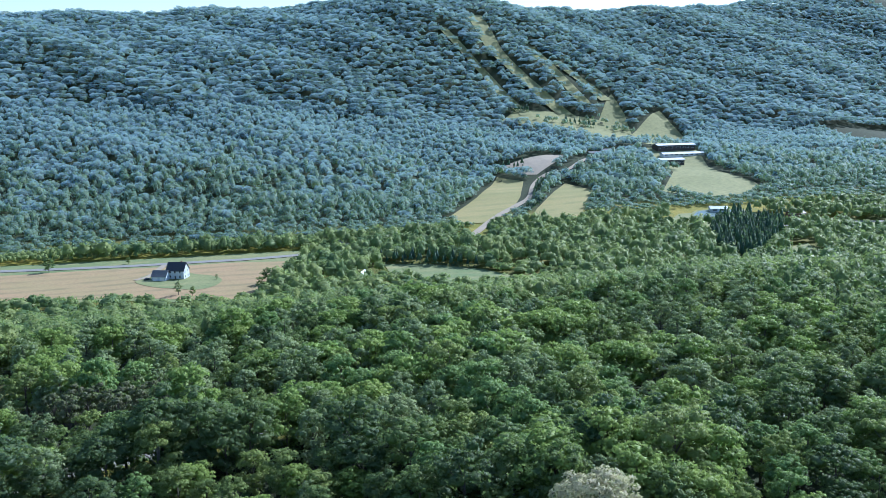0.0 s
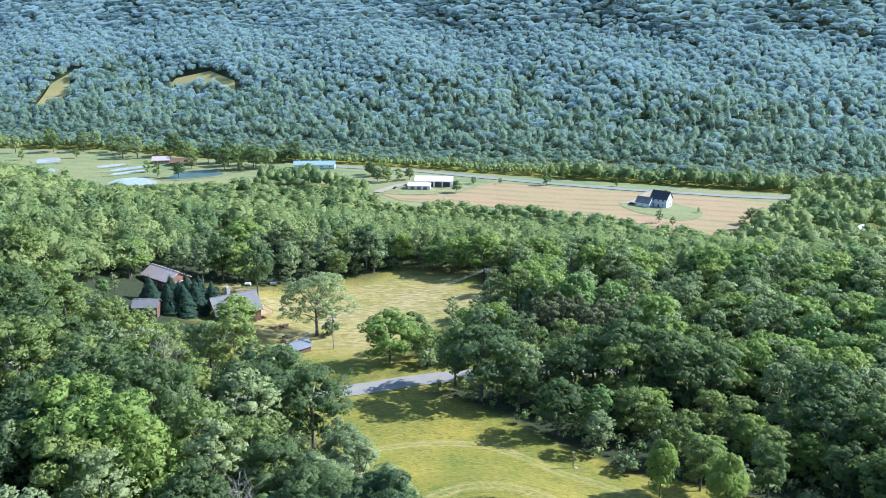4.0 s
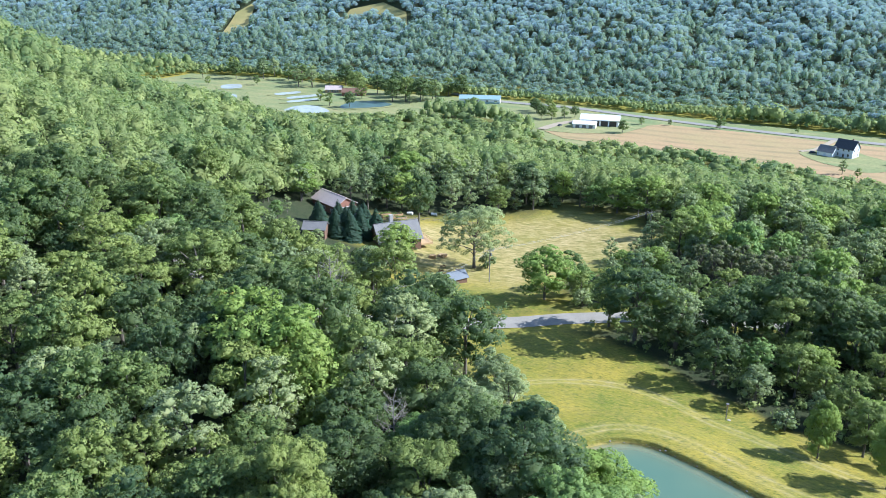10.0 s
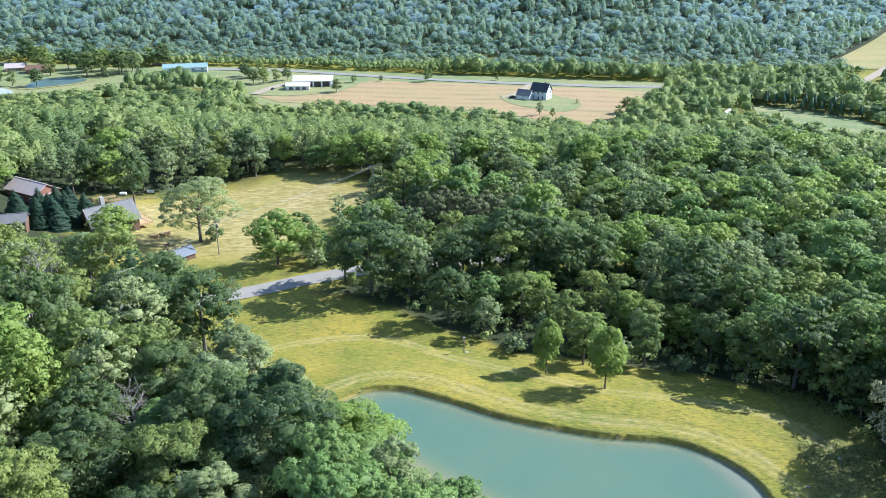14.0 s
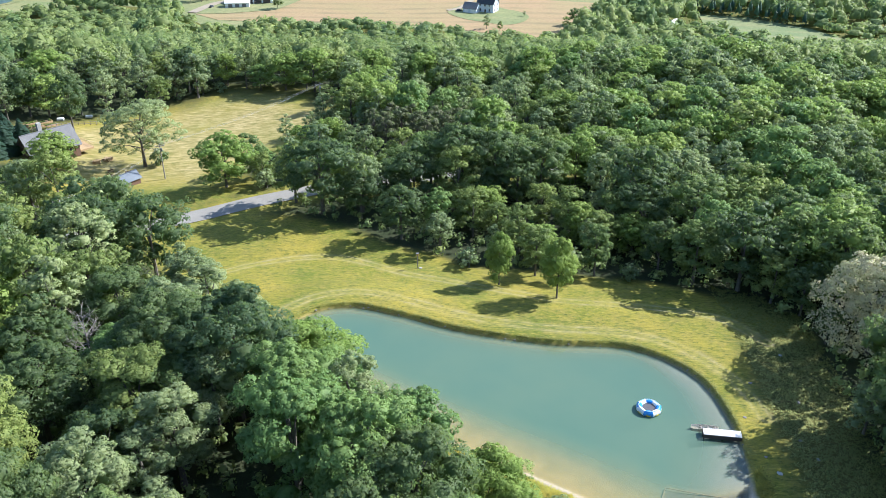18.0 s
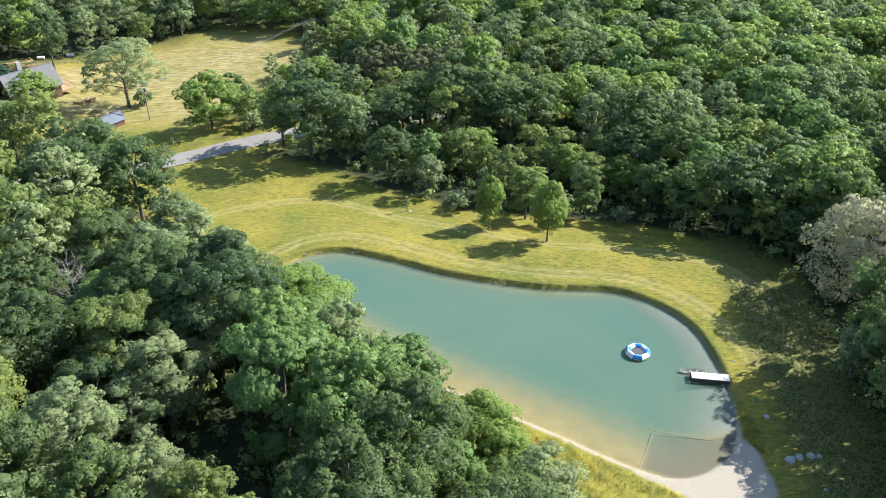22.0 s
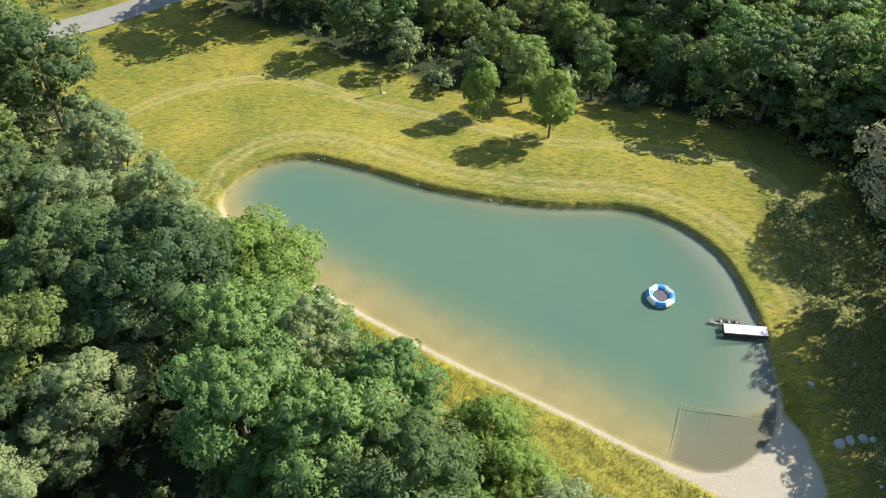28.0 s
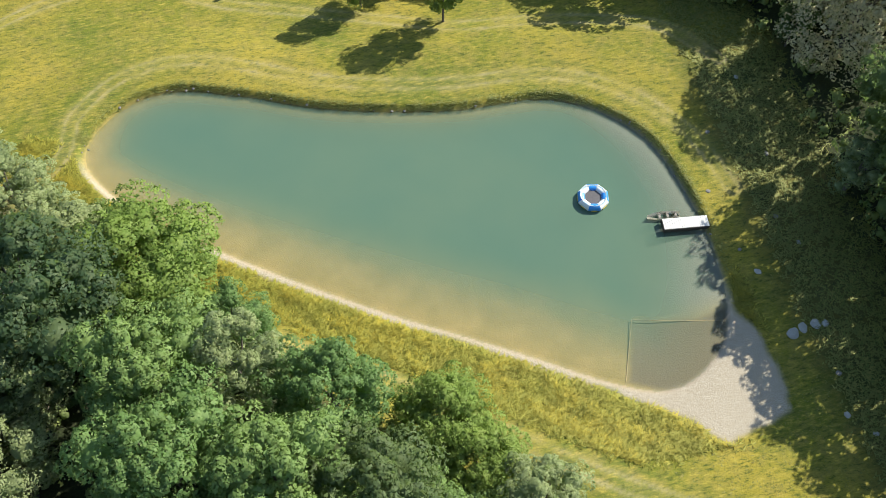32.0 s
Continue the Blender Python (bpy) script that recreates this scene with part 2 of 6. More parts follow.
def water_build(nt, bsdf):
    tr = N(nt, "BsdfTransparent", Color=(0.86, 0.95, 0.92, 1))
    gl = N(nt, "BsdfGlossy", Roughness=0.04)
    fr = N(nt, "Fresnel", IOR=1.33)
    b = N(nt, "Bump", Strength=0.06, Distance=0.05)
    nt.links.new(noise_fac(nt, 2.2, 3), b.inputs["Height"])
    nt.links.new(b.outputs[0], gl.inputs["Normal"])
    df = N(nt, "BsdfDiffuse")
    nt.links.new(mix(nt, ramp(nt, noise_fac(nt, 0.05, 3), 0.3, 0.7), (0.084, 0.146, 0.108), (0.104, 0.158, 0.110)), df.inputs["Color"])
    murk = N(nt, "MixShader")
    thick = N(nt, "Attribute")
    thick.attribute_name = "murk"
    nt.links.new(thick.outputs["Fac"], murk.inputs[0])
    nt.links.new(tr.outputs[0], murk.inputs[1])
    nt.links.new(df.outputs[0], murk.inputs[2])
    ms = N(nt, "MixShader")
    nt.links.new(fr.outputs[0], ms.inputs[0])
    nt.links.new(murk.outputs[0], ms.inputs[1])
    nt.links.new(gl.outputs[0], ms.inputs[2])
    nt.links.new(ms.outputs[0], nt.nodes["Material Output"].inputs["Surface"])


M_WATER = material("water", water_build)
M_ROAD = plain("asphalt", (0.235, 0.215, 0.19), (0.29, 0.268, 0.235), 0.9, 0.4, 6)
M_GRAVEL = plain("gravel", (0.34, 0.28, 0.205), (0.28, 0.23, 0.165), 0.95, 0.2, 2)
# Pale base colour stands in for the sky mirrored in the small ponds.
M_STILL = plain("sky_toned_pond_water", (0.40, 0.44, 0.44), (0.46, 0.49, 0.48), 0.2, 0.05, 0.3, depth=0.001)
M_DARKPOND = plain("green_pond_water", (0.07, 0.12, 0.11), (0.09, 0.14, 0.125), 0.35, 0.05, 0.3, depth=0.001)
M_WHITE = plain("white_paint", (0.78, 0.78, 0.76), (0.70, 0.70, 0.69), 0.5, 1.0, 9)
M_WHITE_METAL = plain("white_sheet_metal", (0.80, 0.80, 0.80), (0.72, 0.73, 0.74), 0.35, 0.6, 9)
M_TEAL = plain("teal_sheet_metal", (0.24, 0.35, 0.37), (0.29, 0.39, 0.41), 0.4, 0.6, 9)
M_SLATE = plain("dark_shingles", (0.04, 0.045, 0.055), (0.06, 0.065, 0.075), 0.85, 0.8, 6)
M_GREYROOF = plain("grey_shingles", (0.145, 0.14, 0.145), (0.20, 0.195, 0.19), 0.8, 0.5, 5)
M_TIN = plain("tin_roof", (0.11, 0.13, 0.16), (0.15, 0.17, 0.20), 0.45, 0.5, 6)
M_LOG = plain("brown_logs", (0.13, 0.075, 0.05), (0.18, 0.10, 0.065), 0.75, 0.8, 7)
M_REDBARN = plain("red_brown_boards", (0.22, 0.10, 0.07), (0.27, 0.13, 0.09), 0.85, 0.7, 6)
M_PINKROOF = plain("faded_brown_metal", (0.44, 0.36, 0.34), (0.52, 0.42, 0.39), 0.5, 0.4, 5)
M_BLUEGREY = plain("pale_blue_siding", (0.55, 0.60, 0.66), (0.62, 0.66, 0.70), 0.6, 0.8, 8)
M_GLASS = plain("window_glass", (0.03, 0.04, 0.05), (0.05, 0.06, 0.07), 0.06, 0.5, 9, depth=0.0005)
M_TIMBER = plain("fresh_timber", (0.50, 0.34, 0.18), (0.42, 0.28, 0.15), 0.8, 2, 14)
M_BOAT = plain("worn_pale_boat_paint", (0.78, 0.75, 0.68), (0.64, 0.61, 0.55), 0.7, 2, 14)
M_DARK = plain("dark_brown_paint", (0.05, 0.04, 0.035), (0.07, 0.055, 0.045), 0.7, 2, 12)
M_VINYL_WHITE = plain("white_vinyl", (0.80, 0.82, 0.84), (0.74, 0.77, 0.80), 0.28, 3, 20, depth=0.003)
M_VINYL_BLUE = plain("blue_vinyl", (0.03, 0.23, 0.66), (0.06, 0.30, 0.74), 0.28, 3, 20, depth=0.003)
M_VINYL_PALE = plain("pale_blue_vinyl", (0.42, 0.66, 0.82), (0.50, 0.72, 0.85), 0.3, 3, 20, depth=0.003)
M_VINYL_YELLOW = plain("yellow_vinyl", (0.75, 0.58, 0.05), (0.68, 0.50, 0.04), 0.3, 3, 20, depth=0.003)
M_MAT = plain("black_mesh", (0.07, 0.065, 0.075), (0.10, 0.09, 0.10), 0.7, 4, 30, depth=0.003)
M_DECK = plain("sun_bleached_deck", (0.68, 0.66, 0.65), (0.56, 0.54, 0.53), 0.75, 1.3, 12)
M_STONE = plain("pale_boulder", (0.42, 0.40, 0.37), (0.32, 0.305, 0.28), 0.9, 1.2, 7)
M_PEBBLE = plain("shore_stone", (0.24, 0.22, 0.20), (0.17, 0.155, 0.14), 0.9, 2, 9)
M_WIRE = plain("bare_cable", (0.34, 0.34, 0.34), (0.40, 0.40, 0.40), 0.5, 1, 9)


def mown_material(name, a, b, row, spacing):
    """Mown field: rows left by the mower over patches of two tones."""
    def build(nt, bsdf):
        c = mix(nt, ramp(nt, noise_fac(nt, 0.018, 4), 0.38, 0.62), a, b)
        w = nt.nodes.new("ShaderNodeTexWave")
        w.wave_type, w.bands_direction = "BANDS", "Y"
        for key, value in (("Scale", 0.314 / spacing), ("Distortion", 9.0), ("Detail", 2.0), ("Detail Scale", 0.25)):
            w.inputs[key].default_value = value
        nt.links.new(N(nt, "NewGeometry").outputs["Position"], w.inputs["Vector"])
        patchy = nt.nodes.new("ShaderNodeMath")
        patchy.operation = "MULTIPLY"
        nt.links.new(ramp(nt, w.outputs["Fac"], 0.45, 0.95), patchy.inputs[0])
        nt.links.new(ramp(nt, noise_fac(nt, 0.05, 4), 0.35, 0.7), patchy.inputs[1])
        c = mix(nt, patchy.outputs[0], c, row)
        fine = noise_fac(nt, 0.45, 5, 0.7)
        c = mix(nt, ramp(nt, fine, 0.45, 0.8), c, tuple(v * 0.7 for v in a))
        nt.links.new(c, bsdf.inputs["Base Color"])
        bsdf.inputs["Roughness"].default_value = 0.95
        bump(nt, bsdf, fine, 0.4, 0.3)
    return material(name, build)


M_SKI = plain("ski_meadow", (0.205, 0.205, 0.075), (0.28, 0.262, 0.105), 0.95, 0.02, 0.25)
M_STUBBLE = mown_material("stubble", (0.32, 0.212, 0.105), (0.285, 0.215, 0.095), (0.185, 0.15, 0.068), 14.0)
M_HAY = mown_material("hay_meadow", (0.29, 0.24, 0.085), (0.23, 0.212, 0.068), (0.20, 0.19, 0.06), 22.0)
M_LAWN = mown_material("lawn", (0.135, 0.175, 0.062), (0.215, 0.212, 0.082), (0.25, 0.23, 0.095), 16.0)
M_PALE_ROAD = plain("pale_asphalt", (0.21, 0.20, 0.18), (0.26, 0.24, 0.21), 0.9, 0.2, 3)

# ---- the lie of the land ----
POND = [(-63, 20), (-59, 27), (-52, 29.3), (-43, 26.8), (-31, 21.9), (-16, 18.6), (-2, 17.6), (7, 10.3), (10, 0), (10.3, -10), (9, -16.5),
        (6.5, -20.8), (1, -24), (-5, -22.9), (-16.6, -16), (-31, -7.7), (-46.5, 2.7), (-57, 11)]


def spline(points, n=8, closed=True):
    p = np.array(points, float)
    k = len(p)
    out = []
    for i in range(k if closed else k - 1):
        a, b, c, d = (p[(i + j) % k] if closed else p[min(max(i + j, 0), k - 1)] for j in (-1, 0, 1, 2))
        for t in np.arange(n) / n:
            out.append(0.5 * (2 * b + (c - a) * t + (2 * a - 5 * b + 4 * c - d) * t**2 + (3 * b - a - 3 * c + d) * t**3))
    if not closed:
        out.append(p[-1])
    return np.array(out)


def signed(poly, x, y):
    """Distance to a closed outline, negative inside."""
    x, y = np.asarray(x, float), np.asarray(y, float)
    best, inside = np.full(x.shape, 1e9), np.zeros(x.shape, bool)
    for (ax, ay), (bx, by) in zip(poly, np.roll(poly, -1, 0)):
        dx, dy = bx - ax, by - ay
        t = np.clip(((x - ax) * dx + (y - ay) * dy) / (dx * dx + dy * dy + 1e-9), 0, 1)
        best = np.minimum(best, np.hypot(x - ax - t * dx, y - ay - t * dy))
        if abs(dy) > 1e-9:
            inside ^= ((ay > y) != (by > y)) & (x < dx * (y - ay) / dy + ax)
    return np.where(inside, -best, best)


def near_line(line, x, y):
    best = np.full(np.shape(x), 1e9)
    for (ax, ay), (bx, by) in zip(line[:-1], line[1:]):
        dx, dy = bx - ax, by - ay
        t = np.clip(((x - ax) * dx + (y - ay) * dy) / (dx * dx + dy * dy + 1e-9), 0, 1)
        best = np.minimum(best, np.hypot(x - ax - t * dx, y - ay - t * dy))
    return best


def step(v, a, b):
    t = np.clip((np.asarray(v, float) - a) / (b - a), 0, 1)
    return t * t * (3 - 2 * t)


POND_LINE = spline(POND)


def wavy(x, y, size, seed=0.0):
    """Gentle rolling, between about -1 and 1."""
    u, v = x / size + seed, y / size - seed
    return (np.sin(u * 1.7 + 1.3 * np.sin(v * 1.1)) + np.sin(v * 2.1 + 1.7 * np.sin(u * 0.8 + 2)) + np.sin((u + v) * 3.3)) / 3


def south_side(x, y):
    return step(-(y + 0.45 * (x + 20)), -12, 8)


def land(x, y):
    x, y = np.asarray(x, float), np.asarray(y, float)
    z = np.interp(y, [-2000, -400, -60, 28, 52, 92, 150, 215, 300, 352, 545], [60, 25, 1.5, 0.7, -2.9, -3.8, -8.5, -11, -31, -38, -38])
    z = z - 5.0 * step(-x, 60, 145) * step(y, 40, 105) * step(240 - y, 0, 80)
    # wooded hill west of the pond, and a second one farther along
    z = z + 42 * np.exp(-(((x + 330) / 150) ** 2 + ((y - 40) / 130) ** 2)) * step(-x, 90, 240)
    z = z + 97 * np.exp(-(((x + 680) / 225) ** 2 + ((y - 180) / 200) ** 2)) * step(450 - y, 0, 140)
    # long wooded mountain across the valley, with an apron of fields to the east
    east = step(x, 60, 420)
    foot = 560 + 300 * east - 40 * step(-x, 100, 600)
    top = 1350 + 200 * step(x, 300, 1200) + 60 * wavy(x, y * 0, 300)
    rise = np.clip((y - foot) / (top - foot), 0, 1)
    west = 0.97 + 0.03 * step(x, -1100, -150)
    crest = (233 + 0.03 * np.clip(x, -300, 350) - 27 * step(x, 150, 700) + 60 * step(x, 800, 1600)) * west
    z = z + crest * (0.5 * rise ** 1.5 + 0.5 * step(rise, 0, 1)) + 9 * wavy(x, y, 120) * step(y, 620, 800)
    z = z + east * 36 * np.clip((y - 500) / 375, 0, 1)
    z = z - 0.12 * np.clip(y - top, 0, 900)
    z = z + 4.5 * step(-y - 0.6 * (x + 30), -4, 36) * step(-x, 22, 45) * step(80 - y, 0, 70)
    # pond hollow with a raised bank
    sd = signed(POND_LINE, x, y)
    north = step(y - 0.30 * (x + 10) * -1, -14, 6)
    bank = 0.10 + 0.6 * north
    flat = step(14 - sd, 0, 10)
    z = np.where(sd > 0, z * (1 - flat) + flat * (np.minimum(bank, 0.04 + sd * (0.10 + 0.85 * north)) + 0.02 * sd), -0.02 - 1.7 * step(-sd, -2, 7 + 14 * south_side(x, y) + 6 * step(x, -2, 6) * (1 - south_side(x, y))))
    return z


def mesh_object(name, verts, faces, mat, parent=None, smooth=False):
    me = bpy.data.meshes.new(name)
    me.from_pydata(verts if isinstance(verts, list) else np.asarray(verts).tolist(), [], faces if isinstance(faces, list) else np.asarray(faces).tolist())
    me.materials.append(mat)
    if smooth:
        me.polygons.foreach_set("use_smooth", [True] * len(me.polygons))
    me.update()
    ob = new(name, me)
    ob.parent = parent
    return ob


def axis_lines(lo, a, b, hi, fine, grow):
    mid = list(np.arange(a, b + 1e-6, fine))
    out, s = [b], fine
    while out[-1] < hi:
        s *= grow
        out.append(out[-1] + min(s, 22 if out[-1] < 1700 else 120))
    low, s = [a], fine
    while low[-1] > lo:
        s *= grow
        low.append(low[-1] - min(s, 22 if low[-1] > -1300 else 120))
    return np.array(low[:0:-1] + mid + out[1:])


GX, GY = axis_lines(-2600, -90, 28, 2600, 0.38, 1.16), axis_lines(-1500, -38, 56, 3200, 0.38, 1.14)
gx, gy = np.meshgrid(GX, GY)
gz = land(gx, gy)
MEADOW = np.array([(-108, 60), (-96, 66), (-80, 76), (-62, 68), (-48, 58), (-30, 49), (-12, 46), (6, 41), (20, 34), (27, 21), (26, 8), (25, -12), (24, -30), (12, -50),
                   (-19, -50), (-23, -30), (-31, -20), (-44, -9), (-53, -1), (-64, 8), (-74, 22), (-86, 37), (-100, 54)], float)
ROAD = spline([(-420, -60), (-260, 20), (-150, 48), (-102, 73), (-80, 87), (-40, 104), (30, 118), (140, 130), (320, 170)], 10, False)
FIELD = np.array([(-176, 130), (-182, 150), (-160, 160), (-140, 180), (-126, 196), (-100, 196), (-80, 182), (-76, 160), (-88, 134), (-100, 110), (-88, 98), (-96, 88), (-118, 80), (-140, 92), (-150, 112)], float)
open_near = np.minimum(signed(MEADOW, gx, gy), signed(FIELD, gx, gy))
road_d = near_line(ROAD, gx, gy)
open_near = np.minimum(open_near, road_d - 5)
grass = step(3.0 - open_near + 1.5 * wavy(gx, gy, 6), -1.5, 2.5)
# East-bank grass fades to dark floor: the wood's shade painted into the ground.
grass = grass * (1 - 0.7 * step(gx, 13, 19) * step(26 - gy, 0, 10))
grass = np.maximum(grass, (0.5 + 0.5 * step(gy, 495, 510)) * step(gy, 340, 400) * step(620 - gy, 0, 40))
pond_d = signed(POND_LINE, gx, gy)
south = step(-(gy + 0.45 * (gx + 20)), -2, 4)
BEACH = np.array([(9.4, -15.6), (11.2, -18.6), (11.8, -24), (11.2, -29), (7.4, -30.2), (3.5, -31.2), (0.8, -28), (-1.6, -26.2), (-6.3, -23.4), (-4.5, -21.5), (1, -22), (6, -19)], float)
SWIM = np.array([(-1.9, -15.1), (-4.8, -22.5), (1, -25.5), (8, -22), (10, -15.5), (5.4, -16.4)], float)
beach = np.maximum(step(0.95 - pond_d + 0.3 * wavy(gx, gy, 4.5), -0.35, 0.55) * south, step(-signed(BEACH, gx, gy) + 0.3 * wavy(gx, gy, 1.7), -0.4, 0.3))
swim = step(-signed(SWIM, gx, gy), -0.5, 0.7)
RING = spline([(-76, 8), (-66, 20), (-64, 27), (-58, 32.5), (-50, 34), (-41, 31), (-30, 26), (-16, 22.8), (-2, 21.6), (7, 16.8), (13.2, 8.5), (15.5, -1)], 8, False)
LANE = spline([(-108, 30), (-96, 35), (-84, 42), (-77, 49), (-68.8, 53.3), (-59.4, 54.3), (-51.6, 51.6), (-44, 46.6), (-33, 42), (-22, 37.5), (-12, 33.6), (-2, 32.4), (8, 30.2), (16, 26.8), (21.5, 19.5)], 8, False)
ruts = np.zeros(gx.shape)
SOUTH_TRACK = spline([(-44, -9.5), (-33, -15.6), (-24, -22), (-16.5, -27.6), (-9, -33), (0, -38.5), (8, -43)], 8, False)
for way, gauge, depth in ((RING, 0.8, 0.45), (LANE, 0.9, 0.5), (SOUTH_TRACK, 0.8, 0.5)):
    d = near_line(way, gx, gy)
    ruts = np.maximum(ruts, depth * step(0.45 - np.abs(d - gauge), 0, 0.38) * (0.65 + 0.35 * wavy(gx, gy, 3.0)))
    ruts = np.maximum(ruts, 0.12 * step(2.0 - d, 0, 0.8) * (0.7 + 0.5 * wavy(gx, gy, 2.2)))
gz = gz - 0.10 * ruts
ring_d = near_line(RING, gx, gy)
track_d = np.minimum(ring_d, near_line(SOUTH_TRACK, gx, gy))
mown = np.clip(0.5 + 0.5 * np.sin(ring_d * 3.1 + 1.2 * wavy(gx, gy, 9)), 0, 1) * np.clip(0.12 + 0.35 * wavy(gx, gy, 14, 3.0), 0, 0.45)
mown = np.maximum(mown, (0.35 + 0.3 * wavy(gx, gy, 3.5)) * step(0.55 - np.abs(track_d - 2.1), 0, 0.4) + 0.5 * step(0.35 - track_d, 0, 0.3))
nx, ny = len(GX), len(GY)
idx = np.arange(nx * ny).reshape(ny, nx)
quads = np.stack([idx[:-1, :-1], idx[:-1, 1:], idx[1:, 1:], idx[1:, :-1]], -1).reshape(-1, 4)
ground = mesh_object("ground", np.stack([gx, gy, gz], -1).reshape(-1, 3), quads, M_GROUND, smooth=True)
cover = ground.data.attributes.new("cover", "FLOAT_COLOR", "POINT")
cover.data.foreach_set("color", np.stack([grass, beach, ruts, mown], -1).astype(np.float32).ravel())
hay_w = step(-signed(FIELD, gx, gy), 0, 10) * np.clip(0.85 + 0.5 * wavy(gx, gy, 11), 0, 1) * step(gy, 94, 118)
hay_at = ground.data.attributes.new("hay", "FLOAT", "POINT")
hay_at.data.foreach_set("value", hay_w.astype(np.float32).ravel())
bed_at = ground.data.attributes.new("bed", "FLOAT", "POINT")
bed_at.data.foreach_set("value", step(-pond_d, -0.45, 0.35).astype(np.float32).ravel())
grit_at = ground.data.attributes.new("grit", "FLOAT", "POINT")
grit_at.data.foreach_set("value", (step(gx, -4, 5) * (1 - swim) * step(gy, -19, -13)).astype(np.float32).ravel())
swim_at = ground.data.attributes.new("swim", "FLOAT", "POINT")
swim_at.data.foreach_set("value", swim.astype(np.float32).ravel())
tagged(ground, "rolling grassland and dark woodland floor round a pond, shade painted into the east bank", "ground", kind="structure")

wx, wy = np.meshgrid(np.arange(-66, 13.1, 0.7), np.arange(-28, 33.1, 0.7))
wet = signed(POND_LINE, wx, wy) < 0.9
widx = np.arange(wx.size).reshape(wx.shape)
wet = wet[:-1, :-1] & wet[:-1, 1:] & wet[1:, 1:] & wet[1:, :-1]
wquads = np.stack([widx[:-1, :-1], widx[:-1, 1:], widx[1:, 1:], widx[1:, :-1]], -1)[wet]
water = mesh_object("water", np.stack([wx, wy, 0 * wx], -1).reshape(-1, 3), wquads, M_WATER)
deep = np.clip(-land(wx, wy), 0, 2)
murk_at = water.data.attributes.new("murk", "FLOAT", "POINT")
murk_at.data.foreach_set("value", ((1 - np.exp(-1.9 * deep)) * (1 - 0.38 * step(-signed(SWIM, wx, wy), -0.2, 0.6))).astype(np.float32).ravel())
if water.data.polygons[0].normal.z < 0:
    water.data.flip_normals()
water.visible_shadow = False
tagged(water, "still blue-green pond water, sandy and shallow along one shore", "pond", kind="structure")


def draped(name, outline, mat, cell, lift, label, category):
    """A patch that lies on the land, cut to its outline."""
    o = np.asarray(outline, float)
    bm = bmesh.new()
    bm.faces.new([bm.verts.new((x, y, 0)) for x, y in o])
    for ax in (0, 1):
        lo, hi = o[:, ax].min(), o[:, ax].max()
        for c in np.arange(lo + cell, hi, cell):
            no = (1, 0, 0) if ax == 0 else (0, 1, 0)
            bmesh.ops.bisect_plane(bm, geom=bm.verts[:] + bm.edges[:] + bm.faces[:], plane_co=(c, 0, 0) if ax == 0 else (0, c, 0), plane_no=no)
    zs = land([v.co.x for v in bm.verts], [v.co.y for v in bm.verts])
    for v, z in zip(bm.verts, zs):
        v.co.z = z + lift
    me = bpy.data.meshes.new(name)
    bm.to_mesh(me)
    bm.free()
    me.materials.append(mat)
    if len(me.polygons) and me.polygons[0].normal.z < 0:
        me.flip_normals()
    return tagged(new(name, me), label, category, kind="structure")


def ribbon(line, width):
    p = np.asarray(line, float)
    d = np.gradient(p, axis=0)
    n = np.stack([-d[:, 1], d[:, 0]], -1) / np.linalg.norm(d, axis=1)[:, None]
    return p + n * width / 2, p - n * width / 2


def strip(name, line, width, mat, lift, label, category):
    a, b = ribbon(line, width)
    c = (a + b) / 2
    pts = np.concatenate([a, c, b])
    z = land(pts[:, 0], pts[:, 1])
    k = len(a)
    z = np.tile(np.maximum(np.maximum(z[:k], z[k:2 * k]), z[2 * k:]), 3) + lift
    z[k:2 * k] += 0.06
    f = [(i, i + k, i + k + 1, i + 1) for i in range(k - 1)] + [(i + k, i + 2 * k, i + 2 * k + 1, i + k + 1) for i in range(k - 1)]
    ob = mesh_object(name, np.c_[pts, z], f, mat)
    if ob.data.polygons[0].normal.z < 0:
        ob.data.flip_normals()
    return tagged(ob, label, category, kind="structure")


strip("road", ROAD, 6.4, M_ROAD, 0.12, "grey asphalt country road between grass verges", "road")

# ---- trees ----


def lobes(rng, height, width, low, count, point=0.0, tiers=0):
    """Centres and radii of the boughs that make up a crown."""
    k = np.arange(count) + 0.5
    f = k / count
    ang = k * 2.39996 + rng.uniform(0, 6.28)
    h = low + (height - low) * (0.12 + 0.76 * f ** 0.9)
    prof = np.sin(np.pi * np.clip(0.20 + 0.74 * f, 0, 1)) ** 0.7
    prof = prof * (1 - point) + point * (1.05 - f)
    r = width / 2 * 0.76 * prof * rng.uniform(0.62, 1.18, count)
    c = np.stack([r * np.cos(ang), r * np.sin(ang), h + rng.normal(scale=0.045 * height, size=count)], -1)
    if tiers:
        c[:, 2] = low + np.round((c[:, 2] - low) / (height - low) * tiers) * (height - low) / tiers + rng.normal(scale=0.02 * height, size=count)
    rad = width * (0.115 + 0.075 * prof) * rng.uniform(0.72, 1.3, count)
    return c, rad


def unit(v):
    return v / np.linalg.norm(v, axis=-1)[..., None]


